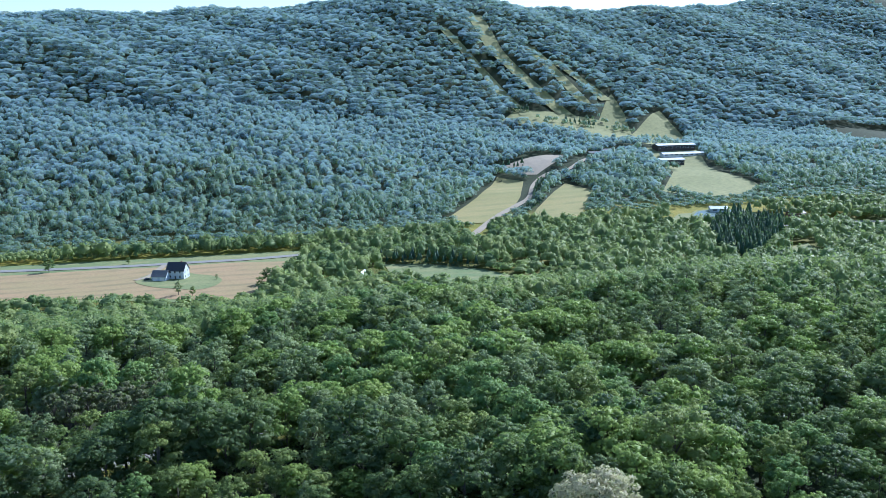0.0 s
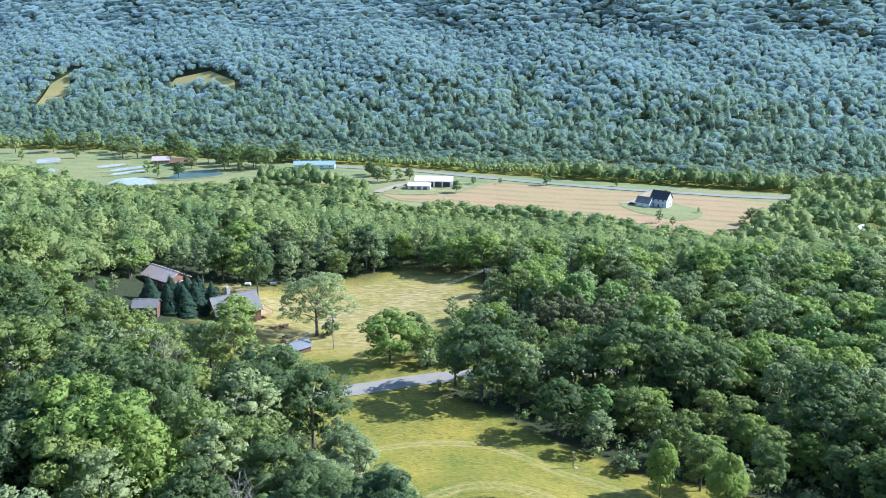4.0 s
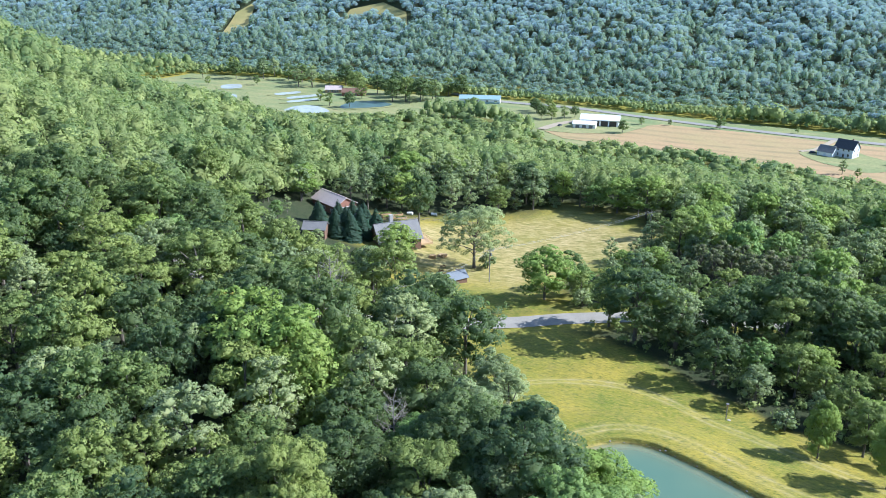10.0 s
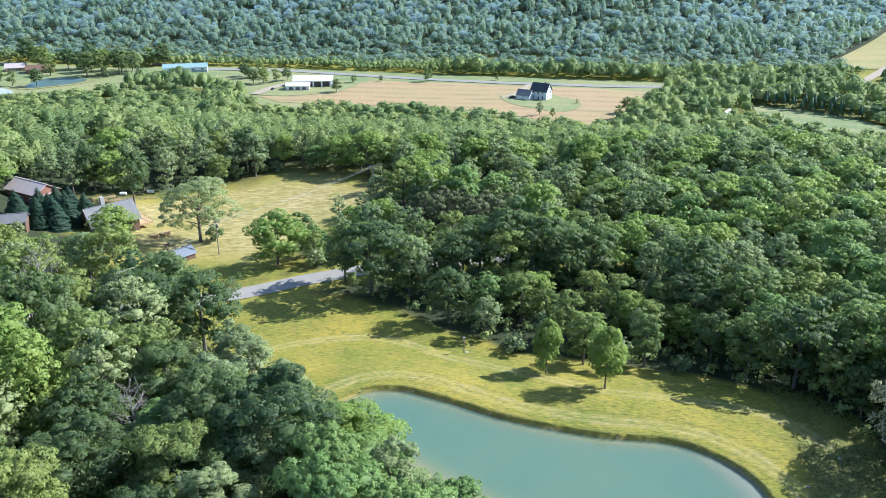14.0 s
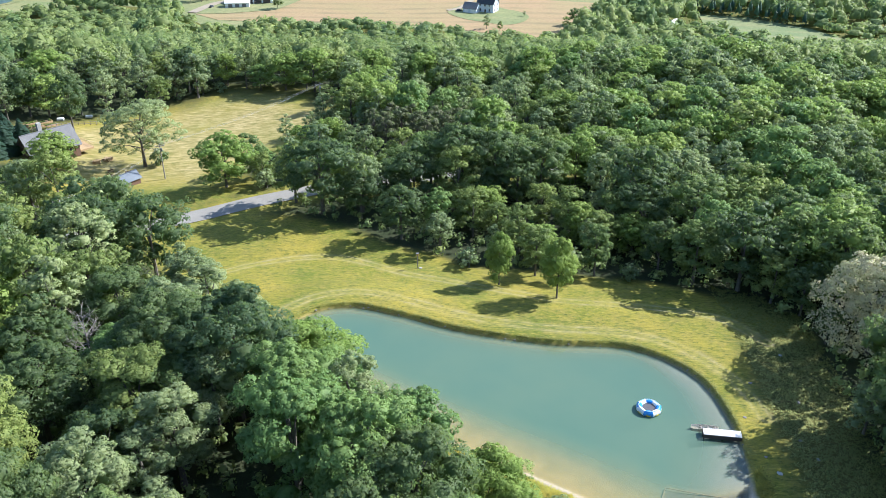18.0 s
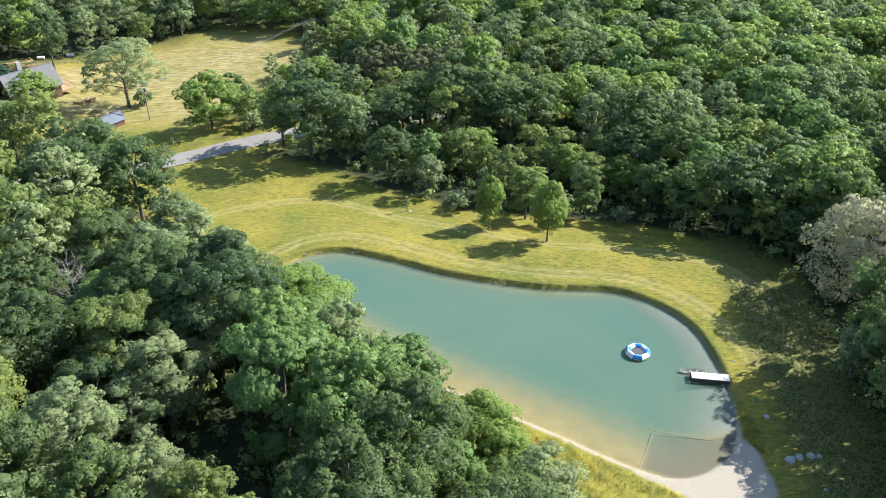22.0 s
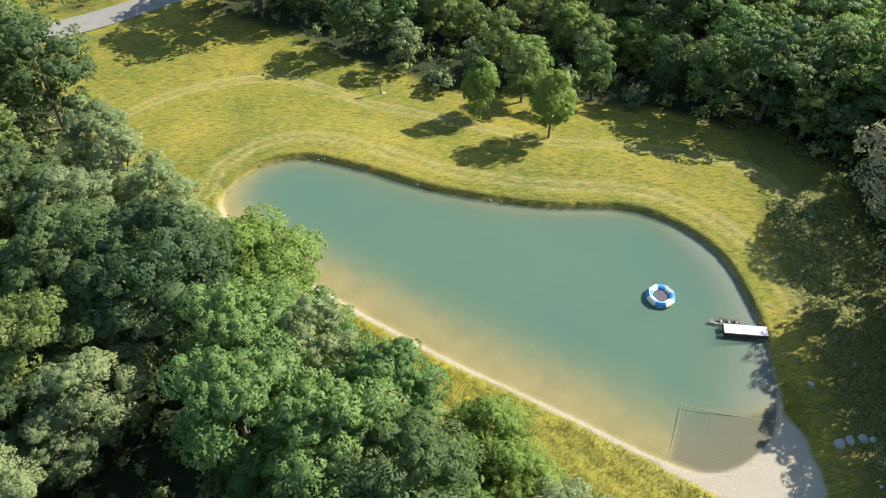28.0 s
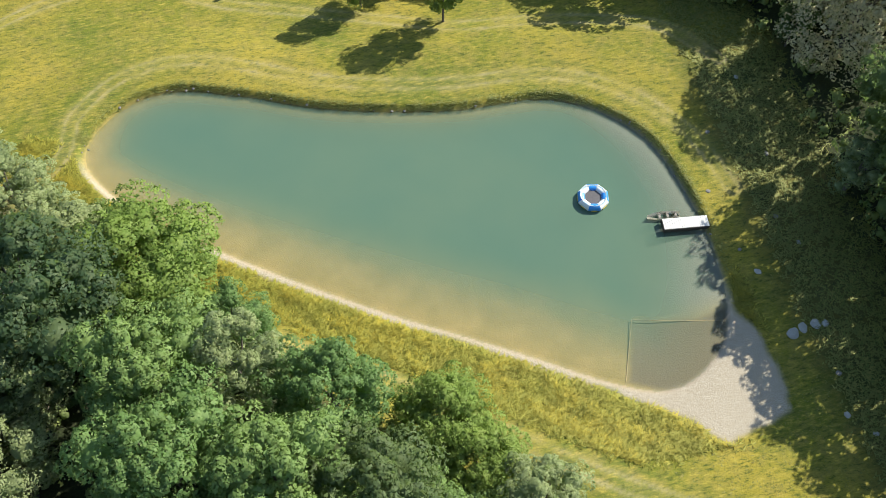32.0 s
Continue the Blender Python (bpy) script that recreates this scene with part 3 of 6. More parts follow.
def leaf_tris(rng, centre, radii, count, size, up=0.15, lean=None, ragged=0.12):
    """Corners of leaf sprays on a clump of twigs, facing outwards, and the way the clump's surface faces."""
    d = rng.normal(size=(count, 3))
    d[:, 2] = np.abs(d[:, 2]) * 0.95 - 0.35
    if lean is not None:
        d = d + lean * 0.7
    d = unit(d)
    p = centre + d * radii * rng.uniform(0.7, 1.12, (count, 1))
    n = unit(d + rng.normal(scale=0.6, size=(count, 3)) + (0, 0, up))
    t = unit(np.cross(n, rng.normal(size=(count, 3))))
    b = np.cross(n, t)
    s = size * rng.uniform(0.6, 1.35, (count, 1))
    face = d + (0, 0, up) + ragged * n
    if lean is not None:
        face = face + 0.45 * lean
    return np.stack([p - t * s - b * s * 0.5, p + t * s * 0.9 - b * s * 0.55, p + b * s * 1.1 - n * s * 0.25], 1), np.repeat(unit(face)[:, None], 3, 1)


def finish(me, mat, normals=None):
    me.materials.append(mat)
    me.update()
    if normals is not None:
        me.normals_split_custom_set_from_vertices(normals)
    return me


def ball(level):
    bm = bmesh.new()
    bmesh.ops.create_icosphere(bm, subdivisions=level, radius=1.0)
    v, f = np.array([p.co[:] for p in bm.verts]), np.array([[p.index for p in q.verts] for q in bm.faces])
    bm.free()
    return v, f


BALLS = {1: ball(1), 2: ball(2), 3: ball(3)}


def crown_mesh(name, seed, height, width, low, boughs, clumps, leaves, size, mat, point=0.0, tiers=0, flat=0.85, core=1):
    """Billowing boughs, each built up of leafy clumps round a dense middle."""
    rng = np.random.default_rng(seed)
    c, rad = lobes(rng, height, width, low, boughs, point, tiers)
    axis = np.array((0, 0, low + 0.45 * (height - low)))
    v, n, f, k = [], [], [], 0
    for ci, ri in zip(c, rad):
        out = unit((ci - axis) * (1, 1, 0.6) + 1e-6)
        a = np.arange(clumps) * 2.39996 + rng.uniform(0, 6.28)
        z = 1 - 1.45 * (np.arange(clumps) + 0.5) / clumps
        w = np.sqrt(np.clip(1 - z * z, 0, 1))
        d = unit(np.stack([w * np.cos(a), w * np.sin(a), z], -1) + 0.45 * out + rng.normal(scale=0.14, size=(clumps, 3)))
        for di in d:
            r = ri * rng.uniform(0.27, 0.44)
            at = ci + di * (ri, ri, ri * flat) * rng.uniform(0.66, 1.02)
            tri, face = leaf_tris(rng, at, np.array((r, r, r * 0.8)), leaves, size, lean=di)
            v.append(tri.reshape(-1, 3))
            n.append(face.reshape(-1, 3))
            f.append(np.arange(k, k + 3 * leaves).reshape(-1, 3))
            k += 3 * leaves
        if core:
            bv, bf = BALLS[core]
            v.append(ci + bv * (0.57 * (1 + rng.normal(scale=0.12, size=len(bv))))[:, None] * (ri, ri, ri * flat))
            n.append(unit(bv + rng.normal(scale=0.2, size=bv.shape)))
            f.append(bf + k)
            k += len(bv)
    v, n, f = np.concatenate(v), np.concatenate(n), np.concatenate(f)
    me = bpy.data.meshes.new(name)
    me.from_pydata(v.tolist(), [], f.tolist())
    me.polygons.foreach_set("use_smooth", [True] * len(me.polygons))
    return finish(me, mat, n.tolist()), c


def tube(bm, pts, radii, sides=7):
    rings = []
    for i, (p, r) in enumerate(zip(pts, radii)):
        d = (Vector(pts[min(i + 1, len(pts) - 1)]) - Vector(pts[max(i - 1, 0)])).normalized()
        u = d.orthogonal().normalized()
        w = d.cross(u)
        rings.append([bm.verts.new(Vector(p) + r * (math.cos(a) * u + math.sin(a) * w)) for a in np.arange(sides) * 2 * math.pi / sides])
    for a, b in zip(rings, rings[1:]):
        for i in range(sides):
            bm.faces.new((a[i], a[(i + 1) % sides], b[(i + 1) % sides], b[i]))
    bm.faces.new(rings[-1])
    bm.faces.new(rings[0][::-1])


def trunk_mesh(name, seed, height, low, centres, girth, limbs=7, mat=None):
    rng = np.random.default_rng(seed + 77)
    bm = bmesh.new()
    top = height * 0.72
    lean = rng.normal(scale=0.25, size=2)
    path = [(lean[0] * t * t, lean[1] * t * t, top * t - 0.4 * (t == 0)) for t in (0, 0.06, 0.3, 0.55, 0.8, 1.0)]
    tube(bm, path, [girth * 1.5, girth * 1.05, girth * 0.85, girth * 0.6, girth * 0.35, girth * 0.12])
    for c in centres[:: max(1, len(centres) // limbs)]:
        z0 = max(low * 0.8, min(c[2] * 0.62, top * 0.9))
        tube(bm, [(0, 0, z0), (c[0] * 0.45, c[1] * 0.45, z0 + (c[2] - z0) * 0.55), (c[0] * 0.95, c[1] * 0.95, c[2])], [girth * 0.42, girth * 0.26, girth * 0.07], 5)
    me = bpy.data.meshes.new(name)
    bm.to_mesh(me)
    bm.free()
    return finish(me, mat or M_BARK)


def tree(name, seed, height, width, low, boughs, clumps, leaves, size, mat, label, limbs=7, **more):
    root = tagged(new(name), label, "tree")
    crown, c = crown_mesh("crown", seed, height, width, low, boughs, clumps, leaves, size, mat, **more)
    new("trunk", trunk_mesh("trunk", seed, height, low, c, 0.017 * height + 0.05, limbs)).parent = root
    new("crown", crown).parent = root
    root["tall"] = height
    return root


def spruce(name, seed, height, width, label, mat, whorls=22, sprays=60):
    rng = np.random.default_rng(seed)
    root = tagged(new(name), label, "tree")
    v, n = [], []
    for i in range(whorls):
        f = i / (whorls - 1)
        z, r = height * (0.06 + 0.92 * f), width / 2 * (1 - f) ** 0.85 + 0.12
        k = max(7, int(sprays * (1 - 0.75 * f)))
        a = rng.uniform(0, 6.28, k)
        rr = r * rng.uniform(0.55, 1.12, k)
        d = np.stack([np.cos(a), np.sin(a), 0 * a], -1)
        t = np.stack([-np.sin(a), np.cos(a), 0 * a], -1)
        tip = d * rr[:, None] + np.stack([0 * a, 0 * a, z - 0.32 * rr + rng.normal(scale=0.12, size=k)], -1)
        base = d * (rr * 0.25)[:, None] + np.stack([0 * a, 0 * a, z + 0.10 * rr], -1)
        w = (0.16 * r + 0.18) * rng.uniform(0.7, 1.3, k)[:, None]
        v.append(np.stack([base, tip - t * w, tip + t * w], 1))
        nn = d * 0.8 + (0, 0, 0.6)
        n.append(np.repeat(nn[:, None], 3, 1))
    v, n = np.concatenate(v).reshape(-1, 3), np.concatenate(n).reshape(-1, 3)
    n = n / np.linalg.norm(n, axis=1)[:, None]
    me = bpy.data.meshes.new("crown")
    me.from_pydata(v.tolist(), [], np.arange(len(v)).reshape(-1, 3).tolist())
    new("crown", finish(me, mat, n.tolist())).parent = root
    new("trunk", trunk_mesh("trunk", seed, height * 1.25, 0.5, np.zeros((0, 3)), 0.013 * height + 0.04)).parent = root
    root["tall"] = height
    return root


def bare_tree(name, seed, height, label):
    rng = np.random.default_rng(seed)
    root = tagged(new(name), label, "tree")
    bm = bmesh.new()
    tube(bm, [(0, 0, -0.4), (0.1, 0, height * 0.4), (0.1, 0.2, height)], [0.22, 0.15, 0.03])
    me = bpy.data.meshes.new("trunk")
    bm.to_mesh(me)
    bm.free()
    new("trunk", finish(me, M_GREYWOOD)).parent = root
    bm = bmesh.new()
    for i in range(46):
        z = height * rng.uniform(0.32, 0.97)
        a, r = rng.uniform(0, 6.28), (height - z) * 0.35 + 1.0
        e = Vector((math.cos(a) * r, math.sin(a) * r, z + r * rng.uniform(0.3, 0.9)))
        m = Vector((0.1, 0.1, z)).lerp(e, 0.5) + Vector((0, 0, -0.1))
        tube(bm, [(0.1, 0.1, z), m, e], [0.05, 0.035, 0.012], 4)
        for j in range(4):
            q = m.lerp(e, rng.uniform(0, 0.9))
            tube(bm, [q, q + Vector(rng.normal(scale=0.5, size=3) + (0, 0, 0.45))], [0.025, 0.008], 3)
    me = bpy.data.meshes.new("branch")
    bm.to_mesh(me)
    bm.free()
    new("branch", finish(me, M_GREYWOOD)).parent = root
    root["tall"] = height
    return root


# the same eight kinds with ever coarser leaf sprays: beside the pond, in the woods round it, and farther away
SORTS = [("maple_tree", 16, 10, 3.2, 24, M_LEAF, "broad green maple in full leaf among other trees", {}),
         ("oak_tree", 16, 11, 3.6, 22, M_LEAF_DARK, "large rounded dark green oak in full leaf", {}),
         ("locust_tree", 16, 9.5, 2.6, 26, M_LEAF, "bright green locust with leaves in flat tiers", {"tiers": 6, "flat": 0.5}),
         ("ash_tree", 17, 8.2, 3.5, 24, M_LEAF_PALE, "tall pale green ash with loose upright crown", {}),
         ("aspen_tree", 16, 6.8, 2.6, 22, M_LEAF_PALE, "slim grey-green aspen with small leaves", {}),
         ("walnut_tree", 13, 10.5, 2.2, 26, M_LEAF_YELLOW, "spreading yellow-green walnut in full leaf", {"flat": 0.7}),
         ("cherry_tree", 15, 8.2, 2.0, 22, M_LEAF, "mid-green wild cherry with a billowing crown", {}),
         ("beech_tree", 16, 9.5, 2.4, 26, M_LEAF_BRIGHT, "bright green beech with dense rounded boughs", {})]


def sorts(seed, share, clumps, leaves, size, limbs, core):
    return [tree(n, seed + i, h, w, low, round(boughs * share), clumps, leaves, size * w / 10 + 0.02, mat, label, limbs, core=core, **more) for i, (n, h, w, low, boughs, mat, label, more) in enumerate(SORTS)]


ULTRA = sorts(1, 1.0, 13, 72, 0.092, 6, 2)
FINE = sorts(1, 0.95, 10, 30, 0.15, 4, 1)
COARSE = sorts(11, 0.85, 9, 14, 0.25, 3, 1)
FADING = tree("fading_tree", 21, 13, 12, 0.9, 40, 13, 52, 0.12, M_LEAF_BROWN, "pale beige fading tree with thinning leaves near the pond", 12, core=0)
ELM = tree("elm_tree", 22, 15, 12, 4.0, 19, 12, 80, 0.13, M_LEAF_PALE, "open-crowned elm with forked trunk on the lawn", 16, core=0)
BUSH = tree("bush", 23, 4.2, 5.0, 0.2, 10, 7, 14, 0.2, M_LEAF_PALE, "low grey-green bush at the edge of open grass", 3)
SPRUCE = spruce("spruce_tree", 24, 12, 6.6, "dark blue-green spruce beside the house", M_SPRUCE)
PINE = tree("pine_tree", 25, 15, 6.5, 4, 14, 8, 12, 0.28, M_LEAF_PINE, "brownish pine with a thin ragged crown", 8, core=1)
BARE = bare_tree("bare_tree", 26, 15, "leafless grey dead tree standing in the wood")
SOURCES = ULTRA + FINE + COARSE + [FADING, ELM, BUSH, SPRUCE, PINE, BARE]


def plant(kind, x, y, tall, wide=1.0, turn=None, label=""):
    """A copy of a tree kind at a place, with its height and how broad it is for that height."""
    rng = random.Random(round(x * 37 + y * 91, 3))
    t = rng.uniform(0, 360) if turn is None else turn
    k = tall / kind["tall"]
    ob = copy_thing(kind, pose(x, y, float(land(x, y)) - 0.1, 0, 0, t))
    ob.scale = (k * wide, k * wide, k)
    return tagged(ob, label)


EYE0 = np.array((-28.0, -104.0))


def jittered(x0, x1, y0, y1, gap, seed):
    rng = np.random.default_rng(seed)
    x, y = np.meshgrid(np.arange(x0, x1, gap), np.arange(y0, y1, gap))
    x, y = x.ravel() + rng.uniform(-0.42, 0.42, x.size) * gap, y.ravel() + rng.uniform(-0.42, 0.42, y.size) * gap
    az = np.degrees(np.arctan2(x - EYE0[0], y - EYE0[1]))
    ok = ((az > -66) & (az < 50)) | (np.hypot(x - EYE0[0], y - EYE0[1]) < 60)
    return x[ok], y[ok]


YARD = np.array([(-198, 126), (-186, 112), (-176, 101), (-160, 97), (-146, 99), (-146, 114), (-172, 134), (-180, 148), (-196, 146)], float)


def clear(x, y):
    """Distance from the nearest open ground round the pond and the house."""
    d = np.minimum(np.minimum(signed(MEADOW, x, y), signed(FIELD, x, y)), signed(YARD, x, y) + 1)
    return np.minimum(np.minimum(d, near_line(ROAD, x, y) - np.where(x < -195, 0.3, np.where(x < -112, 1.6, np.where(x > -62, 1.4, 5.5)))), signed(POND_LINE, x, y) - 2)


# where the shade of the eastern wood ends; its edge trees are as tall as that shade is long
SHADE = [(-6, 35), (-3, 31), (0, 27), (7, 25.3), (15, 23), (18, 20.8), (21.5, 18.3), (23.3, 10.5), (22, 7), (21.2, 4.3), (17.9, -2), (14, -5), (9, -10), (9.5, -15), (11, -20), (11.4, -27), (9, -36)]

SHADE_LINE = spline(SHADE, 5, False).tolist()


def shade_height(x, y):
    off, ex = min((abs(y - (x - ex) / math.tan(radians(SUN_AZ)) - ey), ex) for ex, ey in SHADE_LINE)
    return 1.08 * (x - ex) * math.tan(radians(SUN_EL)) / math.sin(radians(SUN_AZ)) if off < 3 and x > ex else 99.0


# trees that stand out, each at its place: kind, x, y, height, breadth
# South-eastern rows past x 30 are mostly unseen, added for their shade.
STAND = [(ULTRA[7], -49.5, -28, 22, 1.0), (ULTRA[7], -51, -19, 20, 1.05), (ULTRA[7], -41, -31.5, 22, 1.0), (ULTRA[7], -36, -22.5, 18, 1.05), (ULTRA[7], -29.5, -32, 11, 1.25), (ULTRA[5], -26.3, -25, 12, 0.95), (ULTRA[5], -23.5, -29.5, 10, 1.1), (ULTRA[7], -25, -34, 9, 1.3), (ULTRA[4], -18.8, -35.3, 14.5, 1.4), (ULTRA[4], -68, -28.5, 13.5, 1.2),
         (ULTRA[5], -53.5, -4.5, 14.5, 1.4), (ULTRA[7], -44.5, -12.5, 13, 1.0), (ULTRA[3], -63, -15.5, 17, 0.92), (ULTRA[1], -70.5, -9.5, 20, 1.15), (ULTRA[3], -71.5, -36.5, 18, 1.15), (ULTRA[4], -60, 1.5, 15, 1.45), (ULTRA[3], -67, 8, 15.5, 1.25), (ULTRA[4], -73.5, 15.5, 15, 1.4), (ULTRA[3], -79.5, 24, 14, 1.25), (ULTRA[3], -76, 4, 16, 1.3),
         (ULTRA[5], -24.4, 41.0, 11.5, 0.55), (ULTRA[5], -13.5, 34.9, 13.2, 0.62), (ULTRA[2], -17, 46.5, 11.5, 0.95), (ULTRA[2], -5, 47, 12, 0.8), (ULTRA[1], 8, 48.5, 13, 0.85),
         (FINE[0], 25, 54, 16, 1.0), (FINE[2], -30, 66, 12.5, 1.0), (FINE[2], -9, 66, 13, 1.0), (FINE[2], -20, 58, 12, 0.95), (FINE[2], 0, 65, 12.5, 0.95), (FINE[7], -38, 66, 12, 1.0), (FINE[1], -46, 64, 13, 1.1), (FINE[3], -37, 58, 10, 1.2),
         (FINE[1], -66, 77, 20.5, 1.2), (FINE[0], -74, 84, 16, 1.0), (FINE[0], 31.5, -10.5, 19, 1.0), (FINE[1], 34, 0.2, 19.5, 0.85), (FINE[2], 33.5, -5, 19.5, 0.85), (FINE[0], 33, -18, 20, 1.05), (FINE[6], 31, -25, 18, 1.15), (FINE[1], 32, -33, 19, 1.05), (FINE[0], 31, -42, 19, 1.1), (FINE[1], 40, -12, 15.5, 1.2), (FINE[0], 41, -22, 15, 1.2), (FINE[1], 40, -5, 15.5, 1.2), (FINE[1], 40, -31, 15, 1.2), (FINE[0], 40, -48, 15, 1.2), (FINE[1], 30, 29, 10.5, 1.0), (FINE[0], 14, 43.5, 14.5, 1.1), (FINE[1], 22, 40.5, 18, 1.1), (FINE[1], -33, 88, 21, 1.1), (FINE[1], -25, 87, 20, 1.05), (FINE[6], -41, 90, 18, 1.0), (FINE[1], -14, 85, 18, 1.0), (FINE[1], 7, 73, 19.5, 1.15), (FINE[6], 17, 61, 19, 1.2), (FINE[7], 39, 95, 18, 1.2), (FINE[5], 45, 55, 16, 1.15), (FINE[5], -5, 92, 15.5, 1.0), (FINE[0], 30, 70, 18, 1.15), (FINE[6], 26.5, 34.5, 11.5, 1.1), (FADING, 37.0, 16.6, 18.5, 1.0), (FINE[3], 28.6, -4.2, 9, 1.3), (FINE[0], 53, 20, 16, 1.2), (FINE[3], 46, 31, 16, 1.1), (FINE[5], 51, 26, 17, 1.15),
         (FINE[5], -95.5, 97.5, 14.5, 1.2), (ELM, -126, 119.5, 19.5, 1.25), (FINE[1], -161, 150, 20, 0.8), (FINE[5], -147.5, 109.5, 11.5, 1.3), (BARE, -120.5, 33, 21, 1.1), (ULTRA[4], -65.5, -24, 17, 1.3), (BARE, -66, -3, 14, 1.1), (BARE, -84, -6, 15, 1.0)]
for kind, x, y, tall, wide in STAND:
    plant(kind, x, y, tall, wide)
NEAR = (-200, 205, -78, 205)


def fill(area, gap, seed):
    x, y = jittered(*area, gap, seed)
    ok = clear(x, y) > 2.4
    for _, sx, sy, tall, wide in STAND:
        ok &= np.hypot(x - sx, y - sy) > 0.2 * tall * wide + 2.2
    return x[ok], y[ok]


for i, (x, y) in enumerate(zip(*fill(NEAR, 8.3, 5))):
    r = random.Random(i)
    west = y < 62 - 0.35 * (x + 100) and x < -20
    close = (x > -112 and y < 90) or (west and y < 40)
    # Paler kinds northward partly stand in for haze, dark oaks for shade.
    k = r.choices(range(8), (4, 7.5, 3, 4, 3, 0.6, 5, 0.7) if west else (2, 8, 1, 2, 1, 1, 3, 1) if -76 < x < -2 and 66 < y < 116 else (1.5, 1, 2, 9, 5, 6, 2, 3) if y > 66 and x > -30 or y > 90 else (3, 4, 3, 4, 2, 3, 4, 3))[0]
    tall = r.uniform(13.5, 22) if west else r.uniform(11, 18)
    if 0 < x < 70 and (y > 14 or x > 20):
        tall = r.uniform(18, 22) if y < 14 or x > 32 else r.uniform(14.5, 18)
    elif not west and not (0 < x < 60 and y < 60) and r.random() < 0.3:
        tall *= r.uniform(0.6, 0.85)
    tall *= 1 + 0.13 * float(wavy(x, y, 22)) if not west else 1
    if x > 37 and y < 26:
        tall = min(tall, r.uniform(11.5, 14.5) if y < 11 or x > 50 else r.uniform(6, 8))
    if -47 < x < 6 and 50 < y < 77:
        # a low thicket stands before the tall oaks
        k, tall = r.choice((2, 2, 7, 5, 2, 4)), min(tall, r.uniform(8.5, 11.5))
    tall = min(tall, shade_height(x, y))
    if tall < 3.5:
        continue
    if -64 < x < -32 and 117 < y < 138:
        continue
    if -92 < x < -28 and 86 < y < 140:
        tall = min(tall, r.uniform(7.5, 11) if x < -62 else r.uniform(9.5, 12.5))
    if math.hypot(x + 150, y + 37) < 8 or math.hypot(x + 57, y + 32) < 8.5 or math.hypot(x + 21, y + 31) < 9 or math.hypot(x - 34, y - 13) < 6:
        continue
    if west and r.random() < 0.18:
        continue
    if near_line(np.array([(-128.0, 104.0), (-106.0, 64.0)]), x, y) < 10:
        tall = min(tall, r.uniform(7, 9))
    if signed(YARD, x, y) < 26 and y < 130:
        tall = min(tall, r.uniform(6.5, 9))
    kinds = ULTRA if x > -90 and y < 14 and west else FINE if close or (x < 70 and y < 100) else COARSE
    plant(kinds[k], x, y, tall, r.uniform(0.92, 1.2) if west else r.uniform(0.9, 1.2))
for x, y, tall in [(-172, 113, 12), (-168, 115, 13), (-173, 121, 11), (-167, 120, 13.5), (-164, 125, 12.5), (-171, 129, 12), (-178, 124, 11), (-181, 117, 11), (-176, 130, 11)]:
    plant(SPRUCE, x, y, tall * 0.82, 1.6)
for x, y in [(-127.7, 200), (-133, 197), (-140, 191), (-112, 206), (-101, 209), (-147, 187), (-84, 95), (-122, 121), (-30.5, 50.5), (-9, 50), (2, 45), (-86, 190)]:
    plant(BUSH, x, y, 3.4 + (x * 7 % 1.4), 1.0)
for x, y in [(-60, 128), (-56, 123), (-52, 129), (-47, 125), (-43, 131), (-39, 126), (-49, 134), (-56, 134), (-44, 120), (-35, 130)]:
    plant(PINE, x, y, 14 + (x * 3 % 3), 1.0)

# woods too far off to tell the trees apart
VALLEY = np.array([(-640, 430), (-620, 545), (-520, 558), (-430, 548), (-370, 541), (-330, 546), (-260, 554), (-100, 538), (60, 526), (112, 520), (84, 500), (56, 488), (34, 440), (18, 398), (0, 380), (-60, 410), (-130, 420), (-200, 412), (-240, 462), (-300, 480), (-360, 428), (-420, 402), (-500, 420)], float)
SIDE_FIELD = np.array([(104, 417), (108, 455), (137, 446), (168, 414), (182, 378), (140, 380)], float)
LOWER_FIELD = np.array([(206, 612), (263, 691), (322, 788), (341, 757), (299, 666), (267, 612), (230, 578), (212, 578)], float)
UPPER_FIELD = np.array([(263, 564), (293, 612), (375, 723), (378, 662), (333, 596), (309, 558), (281, 550)], float)
PARKING = np.array([(332, 812), (373, 826), (405, 839), (436, 842), (406, 802), (363, 770), (353, 776)], float)
LODGE_FIELD = np.array([(441, 638), (508, 722), (540, 850), (620, 850), (575, 752), (568, 661), (559, 636), (499, 598), (462, 620)], float)
EAST_STRIP = np.array([(358, 510), (405, 552), (470, 548), (501, 508), (560, 470), (520, 436), (486, 474), (440, 500), (392, 505)], float)
EAST_GAP = np.array([(402, 406), (368, 344), (386, 350), (432, 419)], float)
BOWL = np.array([(405, 985), (448, 1021), (510, 1020), (562, 1000), (600, 1050), (622, 1075), (612, 1015), (590, 955), (660, 1020), (684, 1036), (666, 940), (600, 866), (520, 890), (466, 946)], float)
TRAILS = [([(478, 1294), (470, 1183), (486, 1117), (501, 1075), (516, 1008)], 26), ([(400, 1230), (425, 1150), (441, 1085), (448, 999)], 17), ([(572, 1150), (590, 1100), (600, 1050)], 20), ([(540, 1200), (552, 1120), (562, 1040)], 20)]
CLEARINGS = [np.array([(-690, 668), (-727, 752), (-722, 785), (-672, 700)], float), np.array([(-588, 762), (-592, 800), (-553, 812), (-507, 784), (-488, 750), (-512, 766), (-553, 788)], float), np.array([(745, 1172), (790, 1184), (842, 1178), (790, 1168)], float)]
